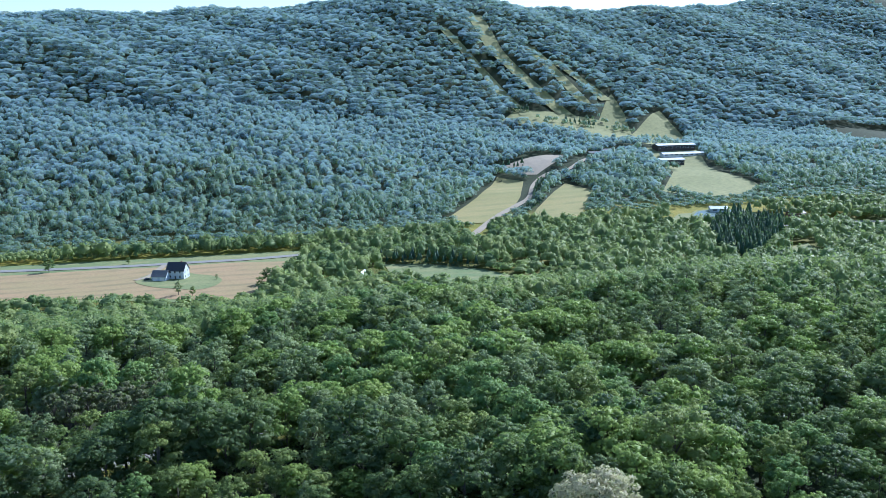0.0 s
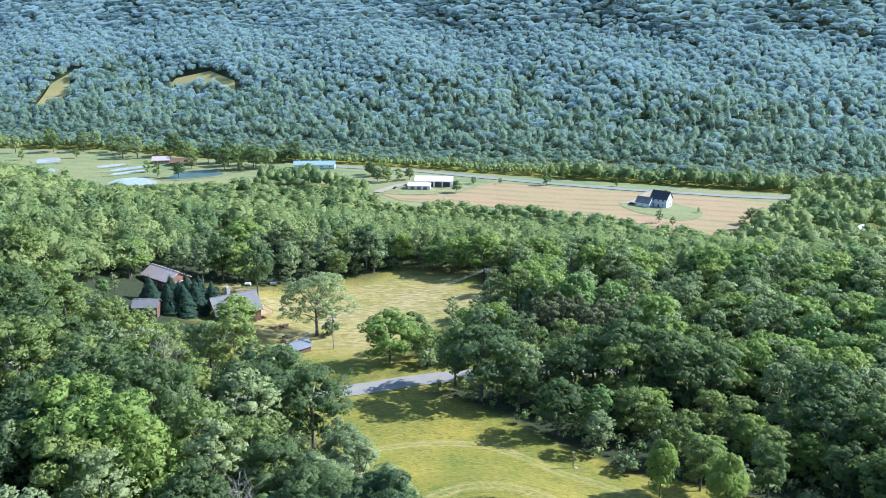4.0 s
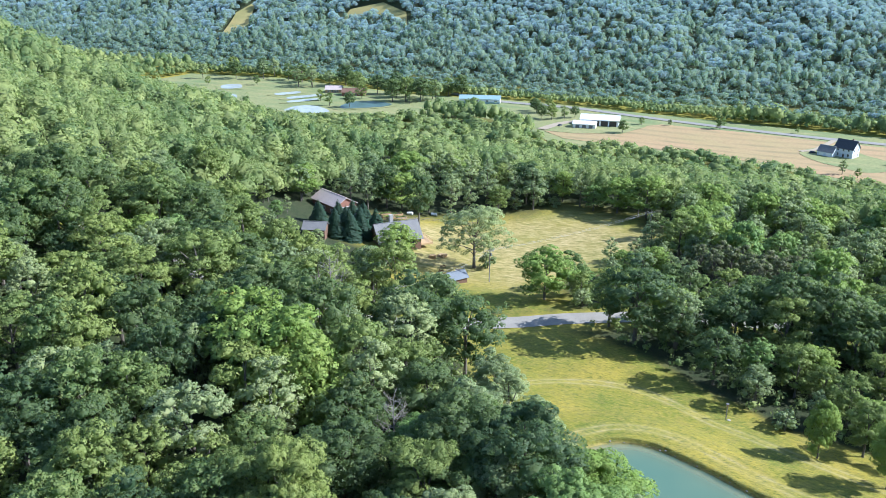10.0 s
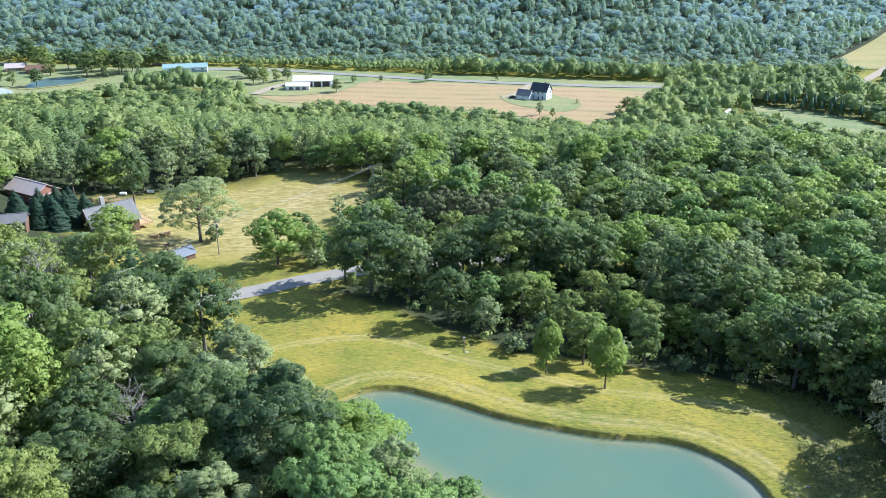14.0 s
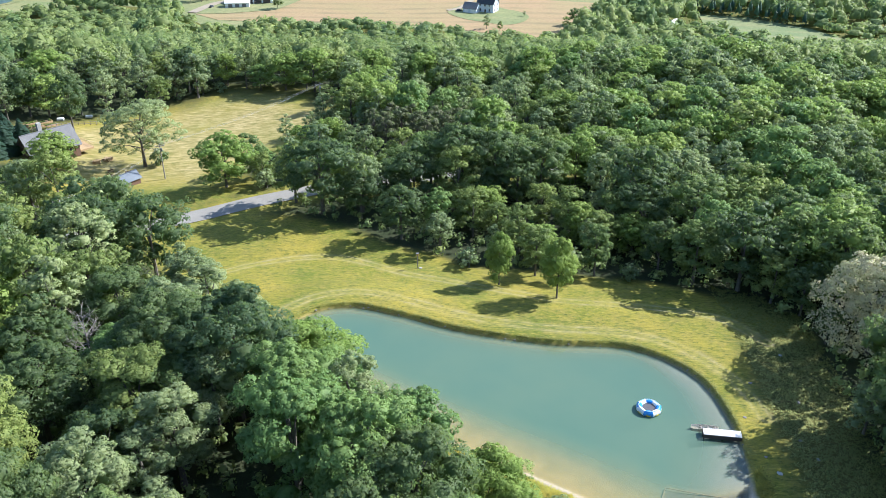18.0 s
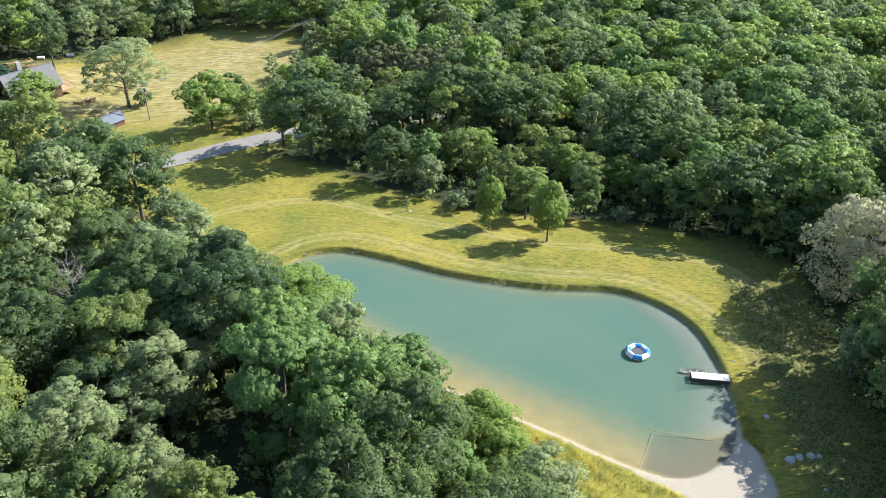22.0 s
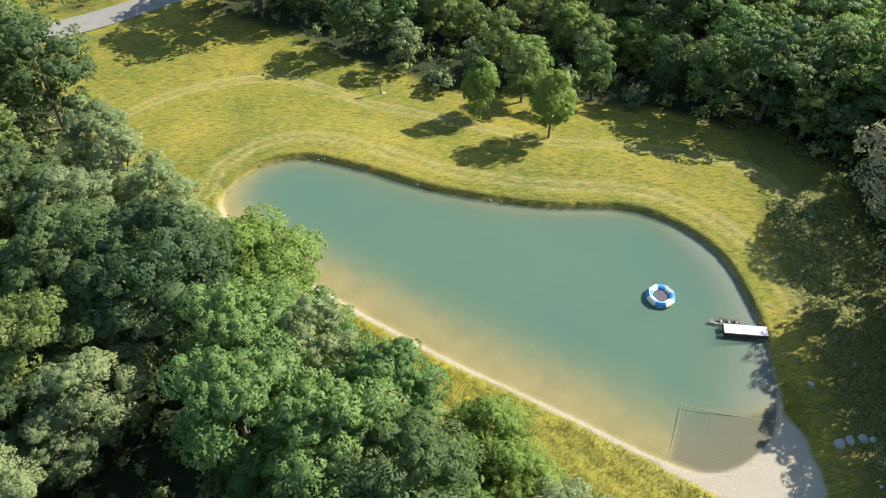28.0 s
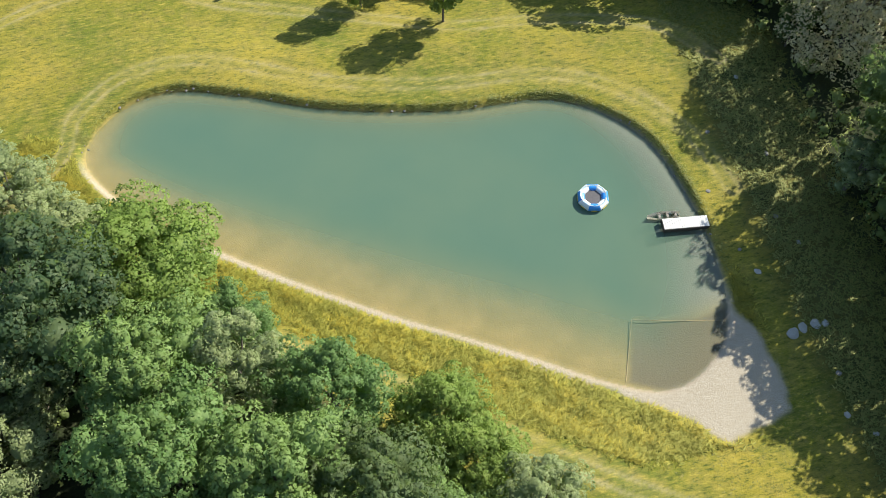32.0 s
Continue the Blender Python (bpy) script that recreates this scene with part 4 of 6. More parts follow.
ACCESS = spline([(196, 520), (203, 536), (247, 596), (281, 632), (308, 662), (345, 735), (372, 764), (404, 768), (460, 821), (520, 850)], 6, False)
EAST_ROAD = spline([(372, 490), (420, 486), (454, 489), (488, 492), (524, 490), (580, 470), (660, 440)], 6, False)
OPEN = [VALLEY, SIDE_FIELD, LOWER_FIELD, UPPER_FIELD, PARKING, LODGE_FIELD, EAST_STRIP, EAST_GAP, BOWL] + CLEARINGS


def dome(rings):
    """A unit dome: its points and triangles."""
    v, f, k = [(0, 0, 1)], [], len(rings[0])
    for r, ring in enumerate(rings):
        v += ring
        for i in range(k):
            j = (i + 1) % k
            if r == 0:
                f.append((0, 1 + i, 1 + j))
            else:
                a, b = 1 + (r - 1) * k, 1 + r * k
                f += [(a + i, b + i, b + j), (a + i, b + j, a + j)]
    return np.array(v), np.array(f)


def dome_ring(k, el, twist):
    return [(math.cos(u) * math.cos(el), math.sin(u) * math.cos(el), math.sin(el)) for u in (np.arange(k) + twist) * 2 * math.pi / k]


DOME_FULL = dome([dome_ring(7, 0.95, 0), dome_ring(7, 0.35, 0.5), dome_ring(7, -0.35, 0)])
DOME_SMALL = dome([dome_ring(5, 0.65, 0), dome_ring(5, -0.2, 0.5)])


def seen(x, y, z):
    """Whether a crown's top can be seen from the air over the pond, past the land and the woods before it."""
    f = np.linspace(0.06, 0.965, 40)[:, None]
    px, py, pz = EYE0[0] + (x - EYE0[0]) * f, EYE0[1] + (y - EYE0[1]) * f, 85 + (z - 85) * f
    return (land(px.ravel(), py.ravel()).reshape(px.shape) + 3 < pz).all(0)


BOUGHS = 13


def far_wood(name, x, y, sprays, seed, size, mat, label, cone=False, low=8, high=14, shell=DOME_FULL, spray=0.085, fill=0.72, broad=1.0, lift=0.0, rough=0.15, squat=1.0):
    """One mesh of many simple crowns: each a lumpy dome set all over with leaf sprays."""
    rng = np.random.default_rng(seed)
    z = land(x, y)
    ok = seen(x, y, z + high * size)
    x, y, z = x[ok], y[ok], z[ok]
    n, k = len(x), sprays
    h = rng.uniform(low, high, n) * size * (1 + 0.15 * wavy(x, y, 30)) * (1 - 0.52 * step(x, -450, -420) * step(-x, 225, 260) * step(y, 255, 300) * step(452 - y, 0, 10)) * (1 - 0.5 * step(x, 70, 95) * step(220 - x, 0, 20) * step(y, 300, 330) * step(420 - y, 0, 8))
    h = h * (1 - 0.5 * step(-x, -30, -20) * step(x, -225, -200) * step(y, 335, 350) * step(440 - y, 0, 8)) * (1 - 0.55 * step(650 - y, 0, 60) * (y > 566))
    w = (h * 0.42 if cone else rng.uniform(5.0, 12.5, n) * size * broad)
    a, b = rng.uniform(0, 6.28, (2, n, 1, 1))

    def lumpy(d):
        return 1 + 0.22 * np.sin(d[..., :1] * 4.5 + a) * np.cos(d[..., 1:2] * 4.5 + b) + 0.12 * np.sin(d[..., 2:] * 7 + a + b)

    half = np.stack([w / 2, w / 2, h * 0.46 * squat], -1)[:, None]
    mid = np.stack([x, y, z + h * 0.54], -1)[:, None]
    # each crown is a heap of boughs, and the sprays sit on these
    la = np.arange(BOUGHS) * 2.39996 + rng.uniform(0, 6.28, (n, 1))
    lz = np.repeat((1 - 1.3 * (np.arange(BOUGHS) + 0.4) / BOUGHS)[None], n, 0)
    lw = np.sqrt(1 - lz * lz)
    lob = unit(np.stack([lw * np.cos(la), lw * np.sin(la), lz], -1) + rng.normal(scale=0.16, size=(n, BOUGHS, 3)))
    reach = rng.uniform(0.56, 0.80, (n, BOUGHS, 1))
    pick = rng.integers(0, BOUGHS, (n, k))
    rows = np.arange(n)[:, None]
    bough, far_out = lob[rows, pick], reach[rows, pick]
    d = unit(rng.normal(size=(n, k, 3)) + 0.75 * bough + (0, 0, 0.2))
    sv, sf = shell
    u = np.repeat(sv[None], n, 0) + rng.normal(scale=0.10, size=(n, len(sv), 3))
    if cone:
        f = rng.uniform(0, 1, (n, k)) ** 1.4
        ang = rng.uniform(0, 6.28, (n, k))
        local = np.stack([np.cos(ang) * (1 - f), np.sin(ang) * (1 - f), 2.1 * f - 1.1], -1) * half
        d = np.stack([np.cos(ang), np.sin(ang), 0 * f + 0.5], -1)
        hull = np.stack([u[..., 0] * (1 - u[..., 2]) * 0.6, u[..., 1] * (1 - u[..., 2]) * 0.6, u[..., 2] * 1.0], -1) * half
    else:
        local = (bough * far_out + 0.40 * d * rng.uniform(0.75, 1.1, (n, k, 1))) * half
        d = unit(d + 0.6 * bough)
        hull = u * lumpy(u) * half * fill
    p = local + mid
    nn = d + rng.normal(scale=0.32, size=d.shape) + (0, 0, 0.2)
    nn /= np.linalg.norm(nn, axis=2)[..., None]
    t = np.cross(nn, rng.normal(size=d.shape))
    t /= np.linalg.norm(t, axis=2)[..., None]
    bb = np.cross(nn, t)
    s = (w * (0.14 if cone else spray))[:, None, None] * rng.uniform(0.6, 1.4, (n, k, 1))
    q = np.stack([p - t * s - bb * s * 0.5, p + t * s * 0.9 - bb * s * 0.55, p + bb * s * 1.1 - nn * s * 0.2], 2)
    face = d + (0, 0, 0.15 + lift) + rough * nn
    tilt = u + (0, 0, 0.2 + lift) + rng.normal(scale=0.12, size=u.shape)
    m = len(sv)
    v = np.concatenate([q.reshape(-1, 3), (hull + mid).reshape(-1, 3)])
    normals = np.concatenate([np.repeat(face[:, :, None], 3, 2).reshape(-1, 3), tilt.reshape(-1, 3)])
    normals /= np.linalg.norm(normals, axis=1)[:, None]
    tri = np.concatenate([np.arange(n * k * 3).reshape(-1, 3), (n * k * 3 + np.arange(n)[:, None, None] * m + sf[None]).reshape(-1, 3)])
    me = bpy.data.meshes.new(name)
    me.vertices.add(len(v))
    me.vertices.foreach_set("co", v.astype(np.float32).ravel())
    me.loops.add(tri.size)
    me.loops.foreach_set("vertex_index", tri.astype(np.int32).ravel())
    me.polygons.add(len(tri))
    me.polygons.foreach_set("loop_start", (np.arange(len(tri)) * 3).astype(np.int32))
    me.update(calc_edges=True)
    tint = np.clip(0.5 + 0.33 * wavy(x, y, 55) + rng.normal(scale=0.28, size=n), 0, 1)
    at = me.attributes.new("tint", "FLOAT", "POINT")
    at.data.foreach_set("value", np.concatenate([np.repeat(tint, k * 3), np.repeat(tint, m)]).astype(np.float32))
    finish(me, mat, normals.astype(np.float32))
    return tagged(new(name, me), label, "woodland", kind="stuff")


def wooded(x, y):
    ok = clear(x, y) > 3
    for f in OPEN:
        ok &= signed(f, x, y) > 3
    for way, broad in TRAILS:
        ok &= near_line(way, x, y) > broad / 2 + 8 * wavy(x, y, 13)
    ok &= (near_line(ACCESS, x, y) > 12) & (near_line(EAST_ROAD, x, y) > 6)
    return ok & ~((x > NEAR[0]) & (x < NEAR[1]) & (y > NEAR[2]) & (y < NEAR[3]))


def far_area(x0, x1, y0, y1, gap, seed, also=None):
    x, y = jittered(x0, x1, y0, y1, gap, seed)
    ok = wooded(x, y)
    if also is not None:
        ok &= also(x, y)
    return x[ok], y[ok]


CONIFERS = np.array([(330, 388), (352, 374), (392, 408), (440, 455), (470, 492), (452, 528), (420, 518), (385, 480)], float)
no_conifers = lambda x, y: signed(CONIFERS, x, y) > 2  # noqa: E731
near_band = lambda x, y: np.hypot(x - EYE0[0], y - EYE0[1]) < 345  # noqa: E731
far_band = lambda x, y: ~near_band(x, y)  # noqa: E731
far_wood("slope_wood", *far_area(-420, 330, -78, 330, 8.0, 11, near_band), 330, 1, 1.15, M_LEAF_FAR, "dense green deciduous wood on the near slopes", spray=0.040, fill=0.6)
far_wood("slope_wood", *far_area(-420, 330, -78, 330, 8.0, 11, far_band), 130, 1, 1.15, M_LEAF_FAR, "dense green deciduous wood on the near slopes", spray=0.058, fill=0.64)
far_wood("hillside_wood", *far_area(-1500, -420, -78, 430, 9.0, 14), 70, 4, 1.2, M_LEAF_FAR, "dense green wood over the long hill", fill=0.74, spray=0.08)
far_wood("valley_wood", *far_area(-1500, -640, 430, 575, 9.0, 18), 30, 9, 1.1, M_LEAF_FAR, "deciduous wood at the valley's western end")
far_wood("valley_wood", *far_area(-420, 900, 330, 545, 8.2, 15, no_conifers), 56, 5, 1.1, M_LEAF_FAR, "deciduous wood along the edge of the valley", fill=0.74, spray=0.075)
# The two hazed leaf colours mingle, so the haze thickens gradually uphill.
lower_slope = lambda x, y: y < 760 + 60 * wavy(x, y, 60) + 30 * wavy(x, y, 17) + 170 * wavy(x, y, 2.3)  # noqa: E731
upper_slope = lambda x, y: ~lower_slope(x, y)  # noqa: E731
far_wood("foothill_wood", *far_area(-1700, 900, 575, 960, 6.8, 22, lower_slope), 34, 22, 1.1, M_LEAF_SLOPE_HAZE, "mixed green forest along the foot of the mountain", broad=0.9, low=5, high=15, fill=0.72, spray=0.095, lift=0.3, rough=0.2)
far_wood("mountain_wood", *far_area(-1700, 900, 575, 960, 7.4, 12, upper_slope), 20, 2, 1.1, M_LEAF_MOUNTAIN_HAZE, "dense bluish-green forest on the mountainside", broad=1.12, low=9, high=13, fill=0.86, lift=0.6, rough=0.1, squat=0.85)
far_wood("ridge_wood", *far_area(-2000, 1500, 960, 1640, 10.5, 13), 8, 3, 1.3, M_LEAF_MOUNTAIN_HAZE, "distant forest up to the mountain's ridge", broad=1.5, low=10, high=13.5, fill=1.0, lift=0.7, shell=DOME_SMALL, spray=0.08, rough=0.1, squat=0.65)
far_wood("roadside_scrub", *far_area(-640, 330, 512, 590, 4.0, 16), 16, 6, 0.58, M_LEAF_FAR, "low scrub and young trees between road and mountain", shell=DOME_SMALL, spray=0.12)
ux, uy = jittered(-165, 62, -72, 100, 3.3, 19)
uok = (clear(ux, uy) > 2.6) & (clear(ux, uy) < 34)
far_wood("undergrowth", ux[uok], uy[uok], 34, 10, 0.26, M_LEAF_FAR, "dark undergrowth of low shrubs beneath the trees", shell=DOME_SMALL, spray=0.10, fill=0.5)
far_wood("conifer_plantation", *[v[signed(CONIFERS, *g) < -1] for g in [jittered(325, 475, 370, 532, 4.6, 17)] for v in g], 26, 7, 1.2, M_CONIFER_FAR, "dark plantation of even-aged conifers", cone=True)
for ax, ay, bx, by, gap in ((300, 655, 352, 748, 5.0), (255, 592, 305, 650, 5.5), (112, 470, 175, 430, 5.5), (420, 1020, 460, 1024, 5.0), (500, 985, 545, 975, 6.0)):
    k = int(math.hypot(bx - ax, by - ay) / gap)
    f = np.repeat(np.arange(k) / k, 2)
    off = np.tile([7.0, 12.0], k)
    nx_, ny_ = (by - ay) / math.hypot(bx - ax, by - ay), -(bx - ax) / math.hypot(bx - ax, by - ay)
    far_wood("conifer_row", ax + (bx - ax) * f + nx_ * off, ay + (by - ay) * f + ny_ * off, 26, 8 + k, 0.9, M_CONIFER_FAR, "dark row of conifers beside a lane", cone=True)

for cx, cy, count, spread in ((508, 962, 9, 13), (548, 996, 8, 10), (578, 968, 10, 13), (612, 930, 8, 12), (470, 980, 7, 9), (345, 800, 6, 9), (520, 742, 6, 10)):
    cr = np.random.default_rng(count * 31 + cx)
    far_wood("tree_clump", cx + cr.normal(scale=spread, size=count), cy + cr.normal(scale=spread * 0.6, size=count), 26, cx, 0.9, M_CONIFER_FAR if cx % 2 else M_LEAF_SLOPE_HAZE, "clump of trees left standing in the open slope", cone=bool(cx % 2))

# fields, lanes and ponds of the valley
draped("valley_grass", VALLEY, M_LAWN, 22, 0.18, "mown green valley grassland", "grass")
STUBBLE = [(-219, 449), (-199, 432), (-170, 428), (-117, 427), (-60, 418), (-12, 393), (10, 390), (18, 402), (32, 436), (54, 487), (10, 498), (-40, 500), (-90, 506), (-150, 508), (-166, 490), (-176, 460), (-196, 452)]
draped("stubble_field", STUBBLE, M_STUBBLE, 22, 0.34, "reddish-tan mown stubble field", "field")
LAWN = spline([(-54, 458), (-44, 480), (-30, 492), (-18, 470), (-6, 459), (-1, 444), (-7, 428), (-18, 422), (-30, 430), (-42, 438)], 4)
draped("house_lawn", LAWN, M_LAWN, 22, 0.50, "green lawn round the farmhouse", "lawn")
draped("barn_yard", [(-217, 449), (-217, 490), (-212, 511), (-181, 518), (-158, 494), (-168, 462), (-199, 450)], M_LAWN, 22, 0.50, "mown grass yard round the white barn", "yard")
strip("barn_drive", spline([(-222, 452), (-216, 478), (-206, 492), (-196, 494)], 6, False), 7, M_GRAVEL, 0.62, "pale gravel drive to the barn", "drive")
strip("farm_drive", spline([(-54, 462), (-46, 470), (-42, 482), (-36, 505)], 6, False), 4, M_GRAVEL, 0.62, "pale gravel drive to the farmhouse", "drive")
strip("valley_road", spline([(-340, 556), (-310, 548), (-283, 541), (-228, 541), (-179, 531), (-134, 522), (-91, 515), (-50, 510), (-11, 508), (26, 506), (84, 512), (107, 524), (160, 540), (196, 520), (300, 500), (372, 490)], 6, False), 7.5, M_PALE_ROAD, 0.5, "pale asphalt road along the foot of the mountain", "road")
strip("access_road", ACCESS, 7, M_GRAVEL, 0.7, "winding gravel access road up to a car park", "road")
strip("east_road", EAST_ROAD, 7, M_ROAD, 0.6, "pale road across the eastern valley", "road")
draped("side_field", SIDE_FIELD, M_LAWN, 20, 0.35, "green field behind a row of conifers", "field")
draped("lower_field", LOWER_FIELD, M_HAY, 20, 0.5, "golden-green hay field beside the access road", "field")
draped("upper_field", UPPER_FIELD, M_HAY, 20, 0.5, "golden-green hay field across the access road", "field")
draped("car_park", PARKING, M_GRAVEL, 20, 0.5, "wide gravel car park below the ski slopes", "car park")
draped("lodge_field", LODGE_FIELD, M_SKI, 20, 0.5, "pale green meadow below the lodge", "field")
draped("east_grass", EAST_STRIP, M_LAWN, 20, 0.35, "pale green grass beside the eastern road", "field")
draped("gap_grass", EAST_GAP, M_LAWN, 20, 0.35, "narrow strip of grass between conifers", "field")
draped("ski_bowl", BOWL, M_SKI, 20, 0.5, "grassy run-out of the ski slopes", "ski slope")
for way, broad in TRAILS:
    strip("ski_trail", spline(way, 6, False), broad, M_SKI, 0.9, "grassy ski trail cut through the forest", "ski slope")
for c in CLEARINGS:
    draped("hill_clearing", c, M_HAY, 12, 2.2, "sunlit hay clearing high on the wooded hill", "field")
for outline, label in (([(-421, 426), (-394, 430), (-391, 442), (-414, 456), (-427, 446)], "pale fish pond with grass banks"), ([(-388, 456), (-364, 477), (-365, 492), (-392, 493), (-397, 474)], "fish pond beside the brown-roofed house"),
                       ([(-535, 490), (-522, 499), (-537, 516), (-547, 505)], "small round pond in mown grass"), ([(-502, 450), (-493, 457), (-506, 471), (-514, 464)], "small round pond with sandy bank"),
                       ([(-450, 473), (-437, 496), (-442, 503), (-456, 481)], "long narrow fish pond"), ([(-440, 459), (-428, 479), (-433, 484), (-445, 465)], "long narrow fish pond"), ([(-470, 484), (-460, 500), (-466, 507), (-477, 490)], "small pale pond in mown grass"), ([(403, 526), (419, 530), (472, 546), (430, 556)], "dark pond behind trees")):
    o = np.array(outline, float)
    c = o.mean(0)
    draped("pond_bank", spline(c + (o - c) * (1 + 5.5 / np.linalg.norm(o - c, axis=1).mean()), 5), M_LAWN, 30, 0.42, "mown grass bank round a small pond", "bank")
    draped("farm_pond", spline(outline, 5), M_DARKPOND if "brown-roofed" in label or "dark" in label else M_STILL, 30, 0.55, label, "pond")

# ---- buildings ----


def part(name, bm, mat, parent, label=""):
    me = bpy.data.meshes.new(name)
    bm.normal_update()
    bm.to_mesh(me)
    bm.free()
    me.materials.append(mat)
    ob = new(name, me)
    ob.parent = parent
    return tagged(ob, label)


def box(bm, x0, x1, y0, y1, z0, z1, bevel=0.0):
    vs = [bm.verts.new((x, y, z)) for z in (z0, z1) for x, y in ((x0, y0), (x1, y0), (x1, y1), (x0, y1))]
    fs = [bm.faces.new([vs[i] for i in f]) for f in ((3, 2, 1, 0), (4, 5, 6, 7), (0, 1, 5, 4), (1, 2, 6, 5), (2, 3, 7, 6), (3, 0, 4, 7))]
    if bevel:
        bmesh.ops.bevel(bm, geom=list({e for f in fs for e in f.edges}), offset=bevel, segments=1, affect="EDGES")


def boxed(name, mat, parent, *spans, label="", bevel=0.0):
    bm = bmesh.new()
    for sp in spans:
        box(bm, *sp, bevel=bevel)
    return part(name, bm, mat, parent, label)


def gable_shell(root, length, width, eave, rise, wall, roof, over=0.4, thick=0.18, x0=0.0, y0=0.0, base=-1.2, ends="wall"):
    """Walls with gables and two roof slopes, ridge along x."""
    bm = bmesh.new()
    a, b = length / 2, width / 2
    prof = [(-b, base), (b, base), (b, eave), (0, eave + rise), (-b, eave)]
    e0 = [bm.verts.new((x0 - a, y0 + y, z)) for y, z in prof]
    e1 = [bm.verts.new((x0 + a, y0 + y, z)) for y, z in prof]
    bm.faces.new(e0[::-1])
    bm.faces.new(e1)
    for i in range(5):
        j = (i + 1) % 5
        bm.faces.new((e0[i], e0[j], e1[j], e1[i]))
    bmesh.ops.recalc_face_normals(bm, faces=bm.faces)
    part("wall", bm, wall, root)
    slope = math.atan2(rise, b)
    run = b / math.cos(slope) + over
    for side in (-1, 1):
        bm = bmesh.new()
        box(bm, -a - over, a + over, -0.02, run, 0.04, 0.04 + thick)
        m = Matrix.Translation((x0, y0, eave + rise)) @ Matrix.Rotation(0 if side > 0 else math.pi, 4, "Z") @ Matrix.Rotation(-slope, 4, "X")
        bmesh.ops.transform(bm, matrix=m, verts=bm.verts)
        part("roof", bm, roof, root)
    boxed("ridge_cap", roof, root, (x0 - a - over, x0 + a + over, y0 - 0.18, y0 + 0.18, eave + rise + thick * 0.6, eave + rise + thick + 0.12))


def opening(root, kind, side, at, z, w, h, length, width, frame, fill, x0=0.0, y0=0.0):
    """A window or door on one wall: f front (-y), b back, l and r the ends."""
    t = {"f": (0, -width / 2), "b": (math.pi, -width / 2), "l": (-math.pi / 2, -length / 2), "r": (math.pi / 2, -length / 2)}[side]
    m = Matrix.Translation((x0, y0, 0)) @ Matrix.Rotation(t[0], 4, "Z")
    y = t[1]
    bm = bmesh.new()
    g = 0.12
    for sp in ((at - w / 2 - g, at + w / 2 + g, z + h, z + h + g), (at - w / 2 - g, at + w / 2 + g, z - g, z), (at - w / 2 - g, at - w / 2, z, z + h), (at + w / 2, at + w / 2 + g, z, z + h)):
        box(bm, sp[0], sp[1], y - 0.09, y + 0.05, sp[2], sp[3])
    if kind == "window":
        box(bm, at - 0.03, at + 0.03, y - 0.06, y + 0.02, z, z + h)
    bmesh.ops.transform(bm, matrix=m, verts=bm.verts)
    ob = part(kind, bm, frame, root)
    bm = bmesh.new()
    box(bm, at - w / 2, at + w / 2, y - 0.04, y + 0.03, z, z + h)
    bmesh.ops.transform(bm, matrix=m, verts=bm.verts)
    part("pane" if kind == "window" else "leaf", bm, fill, ob)


def site(name, x, y, turn, label, category, z=None):
    ob = tagged(new(name), label, category)
    ob.matrix_basis = pose(x, y, float(land(x, y)) + 0.25 if z is None else z, 0, 0, turn)
    return ob


# farmhouse in the stubble field
farm = site("farmhouse", -27.5, 461, -24, "two-storey pale blue farmhouse with dark roof and garage wing", "house")
gable_shell(farm, 11.5, 9, 5.6, 4.6, M_BLUEGREY, M_SLATE, 0.45)
gable_shell(farm, 9.5, 7, 2.9, 3.2, M_BLUEGREY, M_GREYROOF, 0.4, x0=-8.6, y0=-6.5)
for sd, at, z, w, h in (("f", -3.2, 1.0, 1.1, 1.6), ("f", 3.2, 1.0, 1.1, 1.6), ("f", -3.2, 4.0, 1.1, 1.5), ("f", 0, 4.0, 1.1, 1.5), ("f", 3.2, 4.0, 1.1, 1.5), ("r", -2.2, 1.0, 1.0, 1.5), ("r", 2.2, 1.0, 1.0, 1.5), ("r", -2.2, 4.0, 1.0, 1.5), ("r", 2.2, 4.0, 1.0, 1.5), ("r", 0, 7.2, 0.8, 1.0)):
    opening(farm, "window", sd, at, z, w, h, 11.5, 9, M_WHITE, M_GLASS)
opening(farm, "door", "f", 0.2, 0.1, 1.1, 2.1, 11.5, 9, M_WHITE, M_DARK)
for at in (-2.2, 2.2):
    opening(farm, "door", "f", at, 0.1, 2.6, 2.2, 9.5, 7, M_WHITE, M_WHITE_METAL, -8.6, -6.5)
boxed("chimney", M_REDBARN, farm, (2.2, 3.0, 0.4, 1.2, 8.8, 11.2))
boxed("porch_step", M_GRAVEL, farm, (-0.8, 1.2, -5.6, -4.5, -0.3, 0.1))

# white barn with an annexe
barn = site("white_barn", -190, 488, 10, "long white metal barn with dark panels for its shaded front bays", "barn")
gable_shell(barn, 27, 14, 4.6, 2.4, M_WHITE_METAL, M_WHITE_METAL, 0.6)
# Flat dark panels stand for the shade inside the open bays.
for at in (-2.5, 3.5, 9.5):
    opening(barn, "door", "f", at, 0.1, 5.0, 3.8, 27, 14, M_WHITE, M_DARK)
opening(barn, "door", "r", 0, 0.1, 4.0, 3.8, 27, 14, M_WHITE, M_DARK)
annexe = site("white_garage", -197, 473, 10, "low white garage in front of the barn", "garage")
gable_shell(annexe, 16, 8, 3.0, 1.6, M_WHITE, M_WHITE_METAL, 0.4)
for at in (-4.6, 0, 4.6):
    opening(annexe, "door", "f", at, 0.1, 2.8, 2.3, 16, 8, M_WHITE, M_GREYROOF)
